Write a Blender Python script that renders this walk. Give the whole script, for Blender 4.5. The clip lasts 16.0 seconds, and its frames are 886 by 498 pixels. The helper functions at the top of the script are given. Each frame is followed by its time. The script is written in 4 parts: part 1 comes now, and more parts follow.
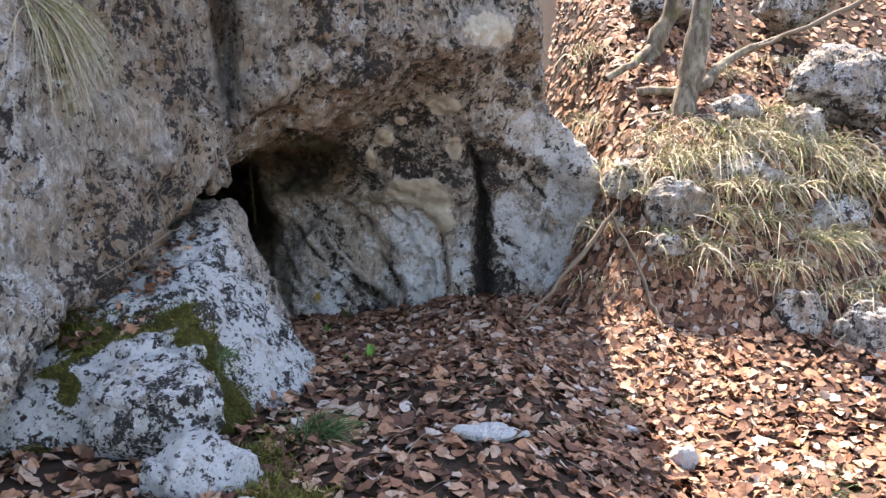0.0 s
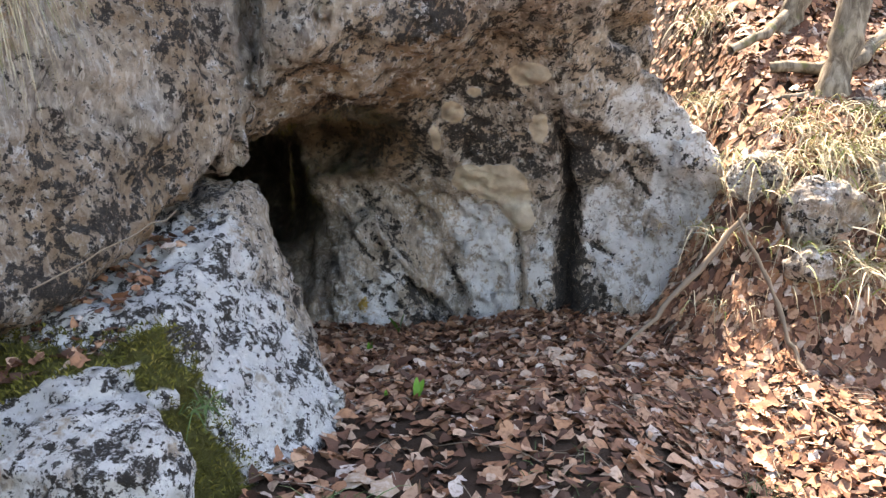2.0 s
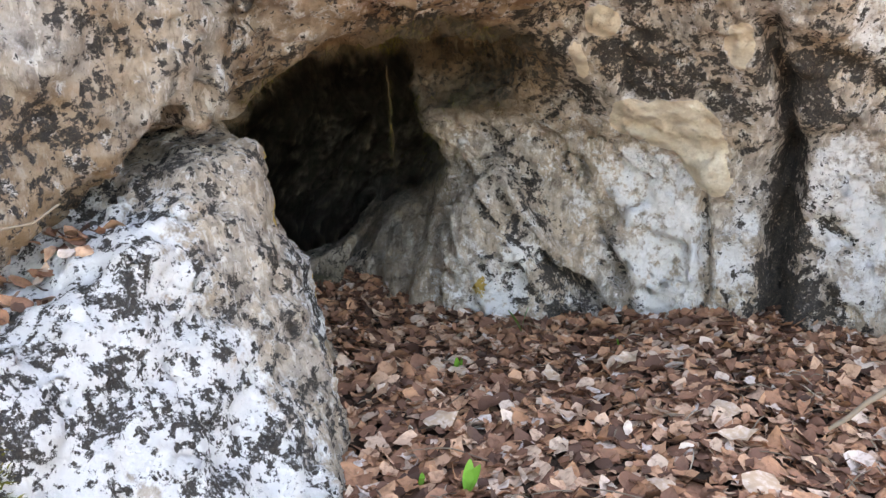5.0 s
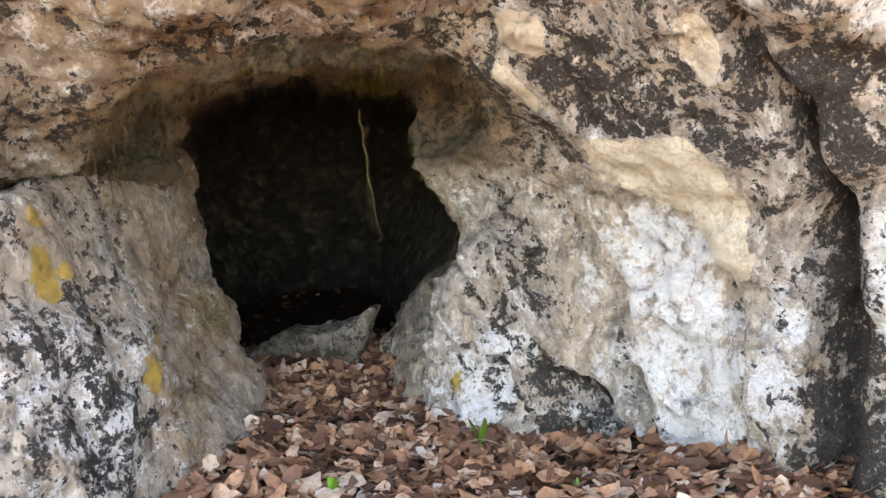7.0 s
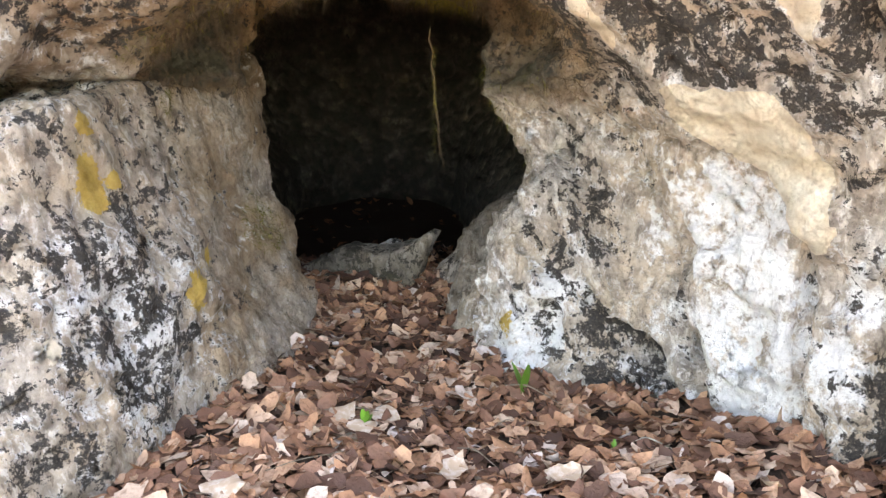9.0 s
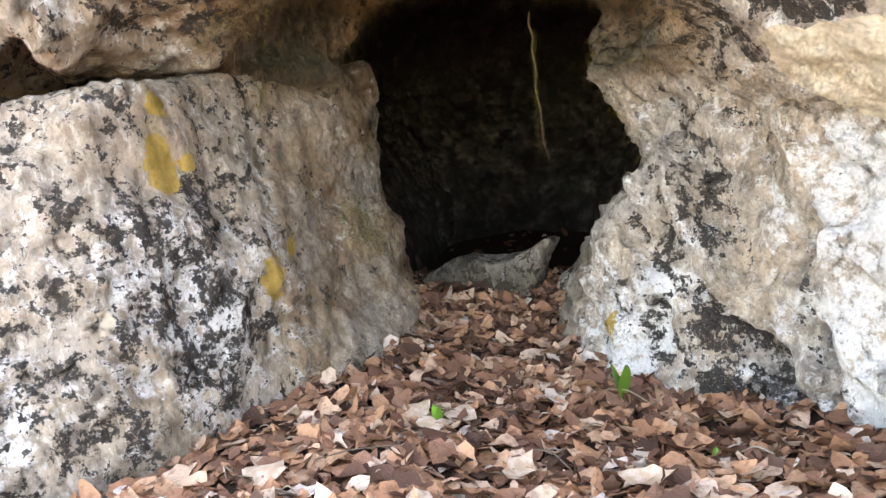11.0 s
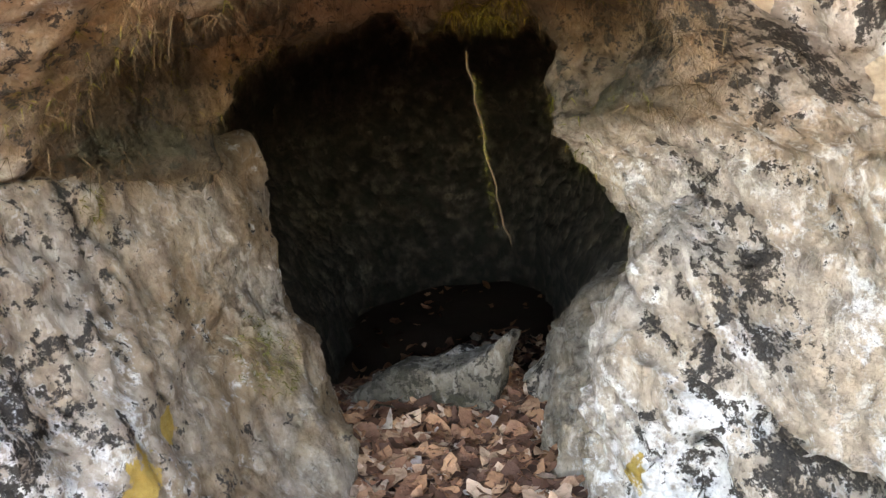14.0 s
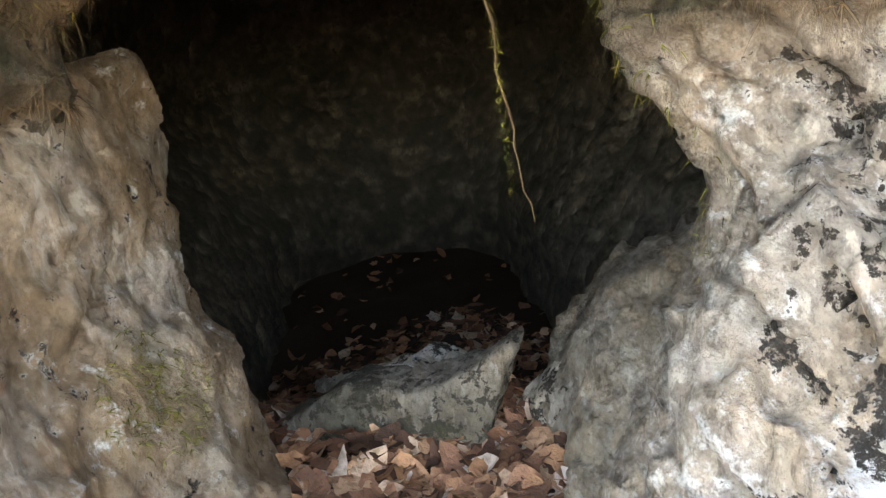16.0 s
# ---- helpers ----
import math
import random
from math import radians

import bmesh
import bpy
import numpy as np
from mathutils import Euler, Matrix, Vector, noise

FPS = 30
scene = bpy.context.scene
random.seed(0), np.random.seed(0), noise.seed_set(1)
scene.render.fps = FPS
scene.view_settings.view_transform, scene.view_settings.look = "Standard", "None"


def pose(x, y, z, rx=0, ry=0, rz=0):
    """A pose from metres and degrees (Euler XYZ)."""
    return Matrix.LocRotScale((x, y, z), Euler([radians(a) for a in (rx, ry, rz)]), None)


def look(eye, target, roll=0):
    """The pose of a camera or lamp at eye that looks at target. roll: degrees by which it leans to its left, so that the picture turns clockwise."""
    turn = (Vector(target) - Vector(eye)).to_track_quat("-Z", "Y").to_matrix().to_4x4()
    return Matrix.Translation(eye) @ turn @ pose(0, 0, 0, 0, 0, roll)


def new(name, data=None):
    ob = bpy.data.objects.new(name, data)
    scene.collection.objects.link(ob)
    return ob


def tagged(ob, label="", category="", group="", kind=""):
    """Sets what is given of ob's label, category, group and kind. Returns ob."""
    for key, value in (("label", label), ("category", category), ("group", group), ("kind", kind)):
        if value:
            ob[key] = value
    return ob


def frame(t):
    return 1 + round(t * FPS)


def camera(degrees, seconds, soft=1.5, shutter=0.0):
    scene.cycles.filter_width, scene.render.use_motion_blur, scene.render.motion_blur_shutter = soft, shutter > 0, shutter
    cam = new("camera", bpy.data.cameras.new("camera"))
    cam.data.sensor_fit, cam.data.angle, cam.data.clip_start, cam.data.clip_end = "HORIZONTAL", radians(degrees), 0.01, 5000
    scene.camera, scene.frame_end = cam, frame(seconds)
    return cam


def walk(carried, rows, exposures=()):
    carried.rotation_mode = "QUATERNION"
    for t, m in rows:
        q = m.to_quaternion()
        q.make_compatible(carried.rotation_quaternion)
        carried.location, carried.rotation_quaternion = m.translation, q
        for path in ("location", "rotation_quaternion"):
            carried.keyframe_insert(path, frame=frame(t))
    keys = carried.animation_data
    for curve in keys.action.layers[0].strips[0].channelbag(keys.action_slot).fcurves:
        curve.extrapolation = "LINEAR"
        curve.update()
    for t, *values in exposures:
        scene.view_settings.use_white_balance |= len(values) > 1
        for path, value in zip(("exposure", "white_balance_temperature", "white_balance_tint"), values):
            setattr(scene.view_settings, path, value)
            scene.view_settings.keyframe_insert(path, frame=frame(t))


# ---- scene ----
cam = camera(55.1, 16.0, soft=1.4)
PATH = [
    (0, (0.331, 0.103, 1.328), (0.255, 2.086, 1.073), -1.6),
    (0.5, (0.292, 0.44, 1.269), (0.138, 2.416, 1.001), -0.2),
    (1, (0.3, 0.903, 1.225), (0.138, 2.875, 0.931), 0.8),
    (1.5, (0.277, 1.268, 1.237), (0.132, 3.24, 0.936), 0.5),
    (2, (0.251, 1.584, 1.272), (0.005, 3.548, 0.982), 0.5),
    (2.5, (0.269, 2.243, 1.202), (-0.112, 4.175, 0.854), 1.2),
    (3, (0.15, 2.525, 1.393), (-0.374, 4.416, 1.002), -0.4),
    (3.5, (0.055, 2.699, 1.48), (-0.565, 4.56, 1.088), -2.1),
    (4, (0.045, 2.788, 1.573), (-0.514, 4.647, 1.093), -0.7),
    (4.2, (0.08, 2.861, 1.566), (-0.469, 4.717, 1.06), 0.1),
    (6.3, (1.597, 5.157, 1.149), (0.236, 6.555, 0.709), -4.6),
    (6.5, (1.647, 5.292, 1.152), (0.243, 6.655, 0.736), -4.8),
    (7, (1.625, 5.563, 1.18), (0.122, 6.831, 0.816), -3.9),
    (7.5, (1.671, 5.649, 1.189), (0.091, 6.828, 0.853), -2.6),
    (8, (1.622, 5.607, 1.229), (0.04, 6.774, 0.861), -1.5),
    (8.2, (1.581, 5.55, 1.273), (0.038, 6.743, 0.83), -0.3),
    (10.3, (1.55, 6.217, 1.13), (-0.146, 7.034, 0.455), -1.8),
    (10.5, (1.523, 6.209, 1.054), (-0.215, 6.979, 0.434), -2.1),
    (11, (1.603, 6.207, 0.929), (-0.224, 6.901, 0.503), -3.8),
    (11.5, (1.657, 6.136, 1.019), (-0.117, 6.991, 0.668), -5.8),
    (12, (1.723, 6.099, 1.076), (-0.022, 7.024, 0.765), -7.2),
    (12.5, (1.752, 6.042, 1.079), (0.0, 6.962, 0.789), -7.9),
    (13, (1.795, 5.981, 1.077), (0.031, 6.874, 0.779), -8.3),
    (13.5, (1.106, 6.28, 1.067), (-0.644, 7.184, 0.719), -9.1),
    (14, (0.586, 6.491, 1.043), (-1.14, 7.426, 0.658), -8.7),
    (14.5, (0.39, 6.579, 1.007), (-1.323, 7.529, 0.604), -8.4),
    (15, (0.076, 6.724, 0.986), (-1.611, 7.691, 0.517), -8.6),
    (15.5, (-0.157, 6.804, 0.956), (-1.813, 7.801, 0.441), -8.5),
    (16, (-0.331, 6.872, 0.907), (-1.964, 7.911, 0.404), -8.1),
]
EXPOSURES = [(0, 2.15, 7400, 17), (1.0, 2.55, 7900, 17), (2.0, 2.55, 8300, 17), (3.0, 3.03, 8700, 17), (4.2, 3.32, 9100, 17), (6.5, 4.08, 9500, 18), (11, 4.45, 10100, 18), (13, 4.42, 9900, 18), (14, 4.75, 9900, 17), (16, 4.95, 9900, 16)]
walk(cam, [(t, look(eye, target, roll)) for t, eye, target, roll in PATH], EXPOSURES)

# ---- daylight ----
SUN_AZ, SUN_EL = 10.0, 58.0   # degrees left of straight ahead (+y), and above the horizon
world = bpy.data.worlds.new("sky")
scene.world = world
world.use_nodes = True
sky = world.node_tree.nodes.new("ShaderNodeTexSky")
sky.sky_type, sky.sun_disc = "NISHITA", False
sky.sun_elevation, sky.sun_rotation = radians(SUN_EL), radians(-SUN_AZ)
background = world.node_tree.nodes["Background"]
background.inputs["Strength"].default_value = 0.15
world.node_tree.links.new(sky.outputs[0], background.inputs["Color"])
sun = new("sun", bpy.data.lights.new("sun", "SUN"))
sun.data.energy, sun.data.angle, sun.data.color = 4.0, radians(0.5), (1.0, 0.95, 0.87)
sd = Vector((-math.sin(radians(SUN_AZ)) * math.cos(radians(SUN_EL)), math.cos(radians(SUN_AZ)) * math.cos(radians(SUN_EL)), math.sin(radians(SUN_EL))))
sun.matrix_world = look(sd * 40, (0, 0, 0))


# ---- numbers: noise and smooth shapes ----
rng = np.random.default_rng(7)
LATTICE = rng.random((32, 32, 32)).astype(np.float32) * 2 - 1


def vnoise(p, freq, seed=0):
    """Smooth value noise in -1..1 at the points p (N, 3)."""
    q = p.astype(np.float32) * np.float32(freq) + np.float32(seed * 7.31 + 100)
    i = np.floor(q)
    f = q - i
    i = i.astype(np.int32) & 31
    f = f * f * (3 - 2 * f)
    j = (i + 1) & 31
    x0, y0, z0, x1, y1, z1 = i[:, 0], i[:, 1], i[:, 2], j[:, 0], j[:, 1], j[:, 2]
    fx, fy, fz = f[:, 0], f[:, 1], f[:, 2]
    a = LATTICE[x0, y0, z0] * (1 - fx) + LATTICE[x1, y0, z0] * fx
    b = LATTICE[x0, y1, z0] * (1 - fx) + LATTICE[x1, y1, z0] * fx
    c = LATTICE[x0, y0, z1] * (1 - fx) + LATTICE[x1, y0, z1] * fx
    d = LATTICE[x0, y1, z1] * (1 - fx) + LATTICE[x1, y1, z1] * fx
    return (a * (1 - fy) + b * fy) * (1 - fz) + (c * (1 - fy) + d * fy) * fz


def fbm(p, freq, octaves, seed=0, gain=0.5):
    total, amp = 0, 1.0
    for k in range(octaves):
        total = total + amp * vnoise(p, freq * 2 ** k, seed + 3 * k)
        amp *= gain
    return total


def smax(a, b, k):
    h = np.clip(0.5 + 0.5 * (a - b) / k, 0, 1)
    return b * (1 - h) + a * h + k * h * (1 - h)


def smin(a, b, k):
    return -smax(-a, -b, k)


def sstep(a, b, v):
    t = np.clip((v - a) / (b - a), 0, 1)
    return t * t * (3 - 2 * t)


def plane(p, point, normal):
    n = np.array(normal, dtype=np.float32)
    n = n / np.linalg.norm(n)
    return (p - np.array(point, dtype=np.float32)) @ n


def ellipsoid(p, centre, radii, turn=0.0):
    q = p - np.array(centre, dtype=np.float32)
    c, s = math.cos(radians(turn)), math.sin(radians(turn))
    q = np.stack([q[:, 0] * c + q[:, 1] * s, -q[:, 0] * s + q[:, 1] * c, q[:, 2]], 1) / np.array(radii, dtype=np.float32)
    return (np.linalg.norm(q, axis=1) - 1) * min(radii)


def surface(f, fine, lo, hi, cell, subdivide=1, steps=2):
    """Vertices and quads of f = 0 in a box, by surface nets, subdivided and laid onto fine = 0."""
    lo, hi = np.array(lo, float), np.array(hi, float)
    n = np.ceil((hi - lo) / cell).astype(int) + 1
    axes = [lo[k] + cell * np.arange(n[k]) for k in range(3)]
    vol = np.empty(n, np.float32)
    yz = np.stack(np.meshgrid(axes[1], axes[2], indexing="ij"), -1).reshape(-1, 2)
    for i0 in range(0, n[0], 24):
        xs = axes[0][i0:i0 + 24]
        p = np.empty((len(xs) * len(yz), 3), np.float32)
        p[:, 0] = np.repeat(xs, len(yz))
        p[:, 1:] = np.tile(yz, (len(xs), 1))
        vol[i0:i0 + 24] = f(p).reshape(len(xs), n[1], n[2])
    inside = vol < 0
    corners = [(i, j, k) for i in (0, 1) for j in (0, 1) for k in (0, 1)]
    m = n - 1
    part_of = lambda a, o: a[o[0]:o[0] + m[0], o[1]:o[1] + m[1], o[2]:o[2] + m[2]]
    count = sum(part_of(inside, o).astype(np.int8) for o in corners)
    active = (count > 0) & (count < 8)
    index = np.full(m, -1, np.int64)
    index[active] = np.arange(active.sum())
    cells = np.argwhere(active)
    total, weight = np.zeros((len(cells), 3)), np.zeros(len(cells))
    value = {o: part_of(vol, o)[active].astype(float) for o in corners}
    for a in corners:
        for axis in range(3):
            if a[axis] == 0:
                b = tuple(1 if k == axis else a[k] for k in range(3))
                va, vb = value[a], value[b]
                cross = (va < 0) != (vb < 0)
                t = np.where(cross, va / np.where(va == vb, 1, va - vb), 0)
                q = np.array(a, float)[None, :].repeat(len(cells), 0)
                q[:, axis] += t
                total[cross] += q[cross]
                weight[cross] += 1
    verts = lo + cell * (cells + total / weight[:, None])
    quads = []
    for axis in range(3):
        u, v = (axis + 1) % 3, (axis + 2) % 3
        sl0 = [slice(1, m[k]) for k in range(3)]
        sl0[axis] = slice(0, m[axis])
        sl1 = list(sl0)
        sl1[axis] = slice(1, m[axis] + 1)
        s0, s1 = inside[tuple(sl0)], inside[tuple(sl1)]
        for sign, mask in ((1, s0 & ~s1), (-1, ~s0 & s1)):
            e = np.argwhere(mask)
            if not len(e):
                continue
            for k in range(3):
                if k != axis:
                    e[:, k] += 1
            def at(du, dv):
                g = e.copy()
                g[:, u] -= du
                g[:, v] -= dv
                return index[g[:, 0], g[:, 1], g[:, 2]]
            ring = [at(1, 1), at(0, 1), at(0, 0), at(1, 0)]
            quads.append(np.stack(ring if sign == 1 else ring[::-1], 1))
    quads = np.concatenate(quads)
    quads = quads[(quads >= 0).all(1)]
    for _ in range(subdivide):
        nv = len(verts)
        edges = np.sort(np.stack([quads, np.roll(quads, -1, 1)], -1).reshape(-1, 2), 1)
        keys, inverse = np.unique(edges[:, 0] * nv + edges[:, 1], return_inverse=True)
        mids = (verts[keys // nv] + verts[keys % nv]) / 2
        centres = verts[quads].mean(1)
        em = inverse.reshape(-1, 4) + nv
        ce = nv + len(mids) + np.arange(len(quads))
        quads = np.concatenate([np.stack([quads[:, k], em[:, k], ce, em[:, (k + 3) % 4]], 1) for k in range(4)])
        verts = np.concatenate([verts, mids, centres])
    for _ in range(steps):
        e = 0.006
        d = fine(verts)
        g = np.stack([fine(verts + np.eye(3)[k] * e) - d for k in range(3)], 1) / e
        length = np.clip(np.linalg.norm(g, axis=1), 0.5, None)
        verts = verts - (g / length[:, None]) * np.clip(d / length, -cell, cell)[:, None]
    return verts, quads


def mesh_of(name, verts, faces, material, smooth=True, attributes=None):
    me = bpy.data.meshes.new(name)
    verts, faces = np.asarray(verts, np.float32), np.asarray(faces, np.int32)
    k = faces.shape[1]
    me.vertices.add(len(verts))
    me.vertices.foreach_set("co", verts.ravel())
    me.loops.add(faces.size)
    me.loops.foreach_set("vertex_index", faces.ravel())
    me.polygons.add(len(faces))
    me.polygons.foreach_set("loop_start", np.arange(0, faces.size, k, dtype=np.int32))
    me.polygons.foreach_set("use_smooth", np.full(len(faces), smooth))
    for key, values in (attributes or {}).items():
        me.attributes.new(key, "FLOAT", "POINT").data.foreach_set("value", np.asarray(values, np.float32))
    me.materials.append(material)
    me.update(calc_edges=True)
    me.validate()
    return me


def thing(name, me, label, category, group="", kind=""):
    return tagged(new(name, me), label, category, group, kind)


# ---- materials ----
def material(name, roughness=0.9):
    mat = bpy.data.materials.new(name)
    mat.use_nodes = True
    bsdf = mat.node_tree.nodes["Principled BSDF"]
    bsdf.inputs["Roughness"].default_value = roughness
    bsdf.inputs["Specular IOR Level"].default_value = 0.25
    return mat, mat.node_tree, bsdf


class Graph:
    """Short ways to lay shader nodes."""

    def __init__(self, tree):
        self.tree = tree
        self.coords = tree.nodes.new("ShaderNodeNewGeometry").outputs["Position"]

    def put(self, socket, value):
        if isinstance(value, bpy.types.NodeSocket):
            self.tree.links.new(value, socket)
        else:
            socket.default_value = value

    def noise(self, scale, detail=4, rough=0.55, distort=0.0, vector=None):
        n = self.tree.nodes.new("ShaderNodeTexNoise")
        self.put(n.inputs["Vector"], vector or self.coords)
        n.inputs["Scale"].default_value, n.inputs["Detail"].default_value = scale, detail
        n.inputs["Roughness"].default_value, n.inputs["Distortion"].default_value = rough, distort
        return n.outputs["Fac"]

    def voronoi(self, scale, feature="F1", out="Distance", vector=None):
        n = self.tree.nodes.new("ShaderNodeTexVoronoi")
        n.feature = feature
        self.put(n.inputs["Vector"], vector or self.coords)
        n.inputs["Scale"].default_value = scale
        return n.outputs[out]

    def math(self, op, a, b=0.0, c=0.0):
        n = self.tree.nodes.new("ShaderNodeMath")
        n.operation = op
        for k, v in enumerate((a, b, c)):
            self.put(n.inputs[k], v)
        return n.outputs[0]

    def step(self, value, lo, hi):
        n = self.tree.nodes.new("ShaderNodeMapRange")
        n.interpolation_type = "SMOOTHSTEP"
        self.put(n.inputs["Value"], value)
        n.inputs["From Min"].default_value, n.inputs["From Max"].default_value = lo, hi
        return n.outputs[0]

    def mix(self, fac, a, b):
        n = self.tree.nodes.new("ShaderNodeMix")
        n.data_type = "RGBA"
        self.put(n.inputs[0], fac)
        for socket, v in ((n.inputs[6], a), (n.inputs[7], b)):
            self.put(socket, (*v, 1) if isinstance(v, tuple) else v)
        return n.outputs[2]

    def attribute(self, name):
        n = self.tree.nodes.new("ShaderNodeAttribute")
        n.attribute_name = name
        return n.outputs["Fac"]

    def bump(self, height, distance, strength=1.0, normal=None):
        n = self.tree.nodes.new("ShaderNodeBump")
        n.inputs["Distance"].default_value, n.inputs["Strength"].default_value = distance, strength
        self.put(n.inputs["Height"], height)
        if normal:
            self.put(n.inputs["Normal"], normal)
        return n.outputs[0]

    def stretch(self, x, y, z, vector=None):
        n = self.tree.nodes.new("ShaderNodeMapping")
        self.put(n.inputs["Vector"], vector or self.coords)
        n.inputs["Scale"].default_value = (x, y, z)
        return n.outputs[0]

    def warped(self, scale, amount):
        """The position, pushed about by noise."""
        n = self.tree.nodes.new("ShaderNodeTexNoise")
        self.put(n.inputs["Vector"], self.coords)
        n.inputs["Scale"].default_value, n.inputs["Detail"].default_value = scale, 4
        m = self.tree.nodes.new("ShaderNodeVectorMath")
        m.operation = "MULTIPLY_ADD"
        self.put(m.inputs[0], n.outputs["Color"])
        m.inputs[1].default_value = (amount,) * 3
        self.put(m.inputs[2], self.coords)
        return m.outputs[0]

    def random(self, kind="island"):
        if kind == "island":
            return self.tree.nodes.new("ShaderNodeNewGeometry").outputs["Random Per Island"]
        return self.tree.nodes.new("ShaderNodeObjectInfo").outputs["Random"]

    def ramp(self, fac, stops):
        n = self.tree.nodes.new("ShaderNodeValToRGB")
        els = n.color_ramp.elements
        while len(els) < len(stops):
            els.new(0.5)
        for el, (pos, col) in zip(els, stops):
            el.position, el.color = pos, (*col, 1)
        self.put(n.inputs[0], fac)
        return n.outputs[0]


def limestone(name):
    """Weathered limestone; the mesh's attributes say where lichen, clean breaks, earth stain, moss and painted shade
    lie.
    """
    mat, tree, bsdf = material(name, 0.92)
    g = Graph(tree)
    dark, pale, ochre, brown, moss, orange = (g.attribute(k) for k in ("dark", "pale", "ochre", "brown", "moss", "orange"))
    damp = g.attribute("damp")
    fine = g.noise(55, 6, 0.7)
    mid = g.noise(13, 9, 0.68)
    big = g.noise(2.6, 6, 0.62)
    crust = g.noise(7.5, 12, 0.76)
    speck = g.noise(24, 8, 0.72)
    spots = g.noise(9, 9, 0.66, 0.3, g.stretch(1, 1, 0.8))
    col = g.mix(g.step(big, 0.36, 0.64), (0.47, 0.42, 0.37), (0.57, 0.455, 0.345))
    col = g.mix(g.step(mid, 0.38, 0.6), g.mix(0.55, col, (0.12, 0.095, 0.08)), col)
    streak = g.noise(30, 7, 0.66, 0.0, g.stretch(1.0, 1.0, 0.32, g.warped(3, 0.1)))
    col = g.mix(g.math("MULTIPLY", g.step(speck, 0.52, 0.64), 0.7), col, (0.6, 0.56, 0.51))
    col = g.mix(g.math("MULTIPLY", g.step(streak, 0.53, 0.63), 0.75), col, (0.7, 0.65, 0.58))
    col = g.mix(g.math("MULTIPLY", g.step(streak, 0.44, 0.36), 0.6), col, (0.1, 0.08, 0.065))
    col = g.mix(g.math("MULTIPLY", brown, g.step(big, 0.05, 0.6)), col, g.mix(mid, (0.14, 0.08, 0.04), (0.43, 0.285, 0.165)))
    col = g.mix(g.math("MULTIPLY", g.step(g.math("ADD", g.math("MULTIPLY", g.math("ADD", spots, speck), 0.5), pale), 0.53, 0.62), 0.92), col, g.mix(fine, (0.68, 0.68, 0.68), (0.88, 0.87, 0.85)))
    lichen = g.step(g.math("ADD", g.math("ADD", crust, g.math("MULTIPLY", g.math("SUBTRACT", speck, 0.5), 0.65)), dark), 0.53, 0.553)
    small = g.math("MULTIPLY", g.step(g.math("ADD", speck, g.math("MULTIPLY", dark, 0.6)), 0.575, 0.595), 0.92)
    grime = g.mix(g.step(fine, 0.35, 0.7), (0.014, 0.014, 0.015), (0.085, 0.072, 0.062))
    col = g.mix(g.math("MULTIPLY", lichen, g.step(fine, 0.3, 0.5)), col, grime)
    col = g.mix(small, col, grime)
    bent = g.warped(5, 0.22)
    plates = g.voronoi(6.5, "DISTANCE_TO_EDGE", "Distance", g.stretch(1.0, 1.0, 0.6, bent))
    chips = g.voronoi(17, "F1", "Distance", bent)
    joint = g.math("MULTIPLY", g.step(plates, 0.03, 0.0), g.step(big, 0.42, 0.56))
    col = g.mix(g.math("MULTIPLY", joint, 0.12), col, (0.05, 0.042, 0.036))
    clean = g.step(g.math("ADD", g.math("MULTIPLY", mid, 0.5), ochre), 0.68, 0.73)
    col = g.mix(clean, col, g.mix(g.step(mid, 0.35, 0.65), (0.66, 0.55, 0.41), (0.8, 0.71, 0.57)))
    gold = g.step(g.math("ADD", g.math("MULTIPLY", g.math("ADD", crust, speck), 0.6), orange), 0.99, 1.04)
    col = g.mix(gold, col, g.mix(fine, (0.42, 0.25, 0.05), (0.62, 0.44, 0.14)))
    col = g.mix(g.step(g.math("ADD", g.math("MULTIPLY", spots, 0.5), moss), 0.62, 0.8), col, g.mix(fine, (0.025, 0.03, 0.008), (0.13, 0.12, 0.025)))
    # near-black tint: shade of the hollow painted into the rock colour
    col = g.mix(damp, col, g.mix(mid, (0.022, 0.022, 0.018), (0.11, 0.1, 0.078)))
    tree.links.new(col, bsdf.inputs["Base Color"])
    rough = g.bump(g.math("ADD", g.math("MULTIPLY", g.step(plates, 0.0, 0.12), 0.2), g.math("MULTIPLY", chips, 0.6)), 0.03, 0.8)
    rough = g.bump(g.math("ADD", mid, g.math("MULTIPLY", crust, 1.0)), 0.06, 0.9, rough)
    rough = g.bump(g.math("ADD", fine, g.math("ADD", speck, streak)), 0.018, 0.9, rough)
    tree.links.new(rough, bsdf.inputs["Normal"])
    return mat


LIME = limestone("limestone")


def soil():
    mat, tree, bsdf = material("soil", 0.95)
    g = Graph(tree)
    fine = g.noise(60, 5, 0.7)
    col = g.mix(fine, (0.018, 0.012, 0.008), (0.085, 0.052, 0.035))
    col = g.mix(g.step(g.noise(7, 4), 0.5, 0.7), col, (0.05, 0.03, 0.018))
    tree.links.new(col, bsdf.inputs["Base Color"])
    tree.links.new(g.bump(fine, 0.02), bsdf.inputs["Normal"])
    return mat


SOIL = soil()


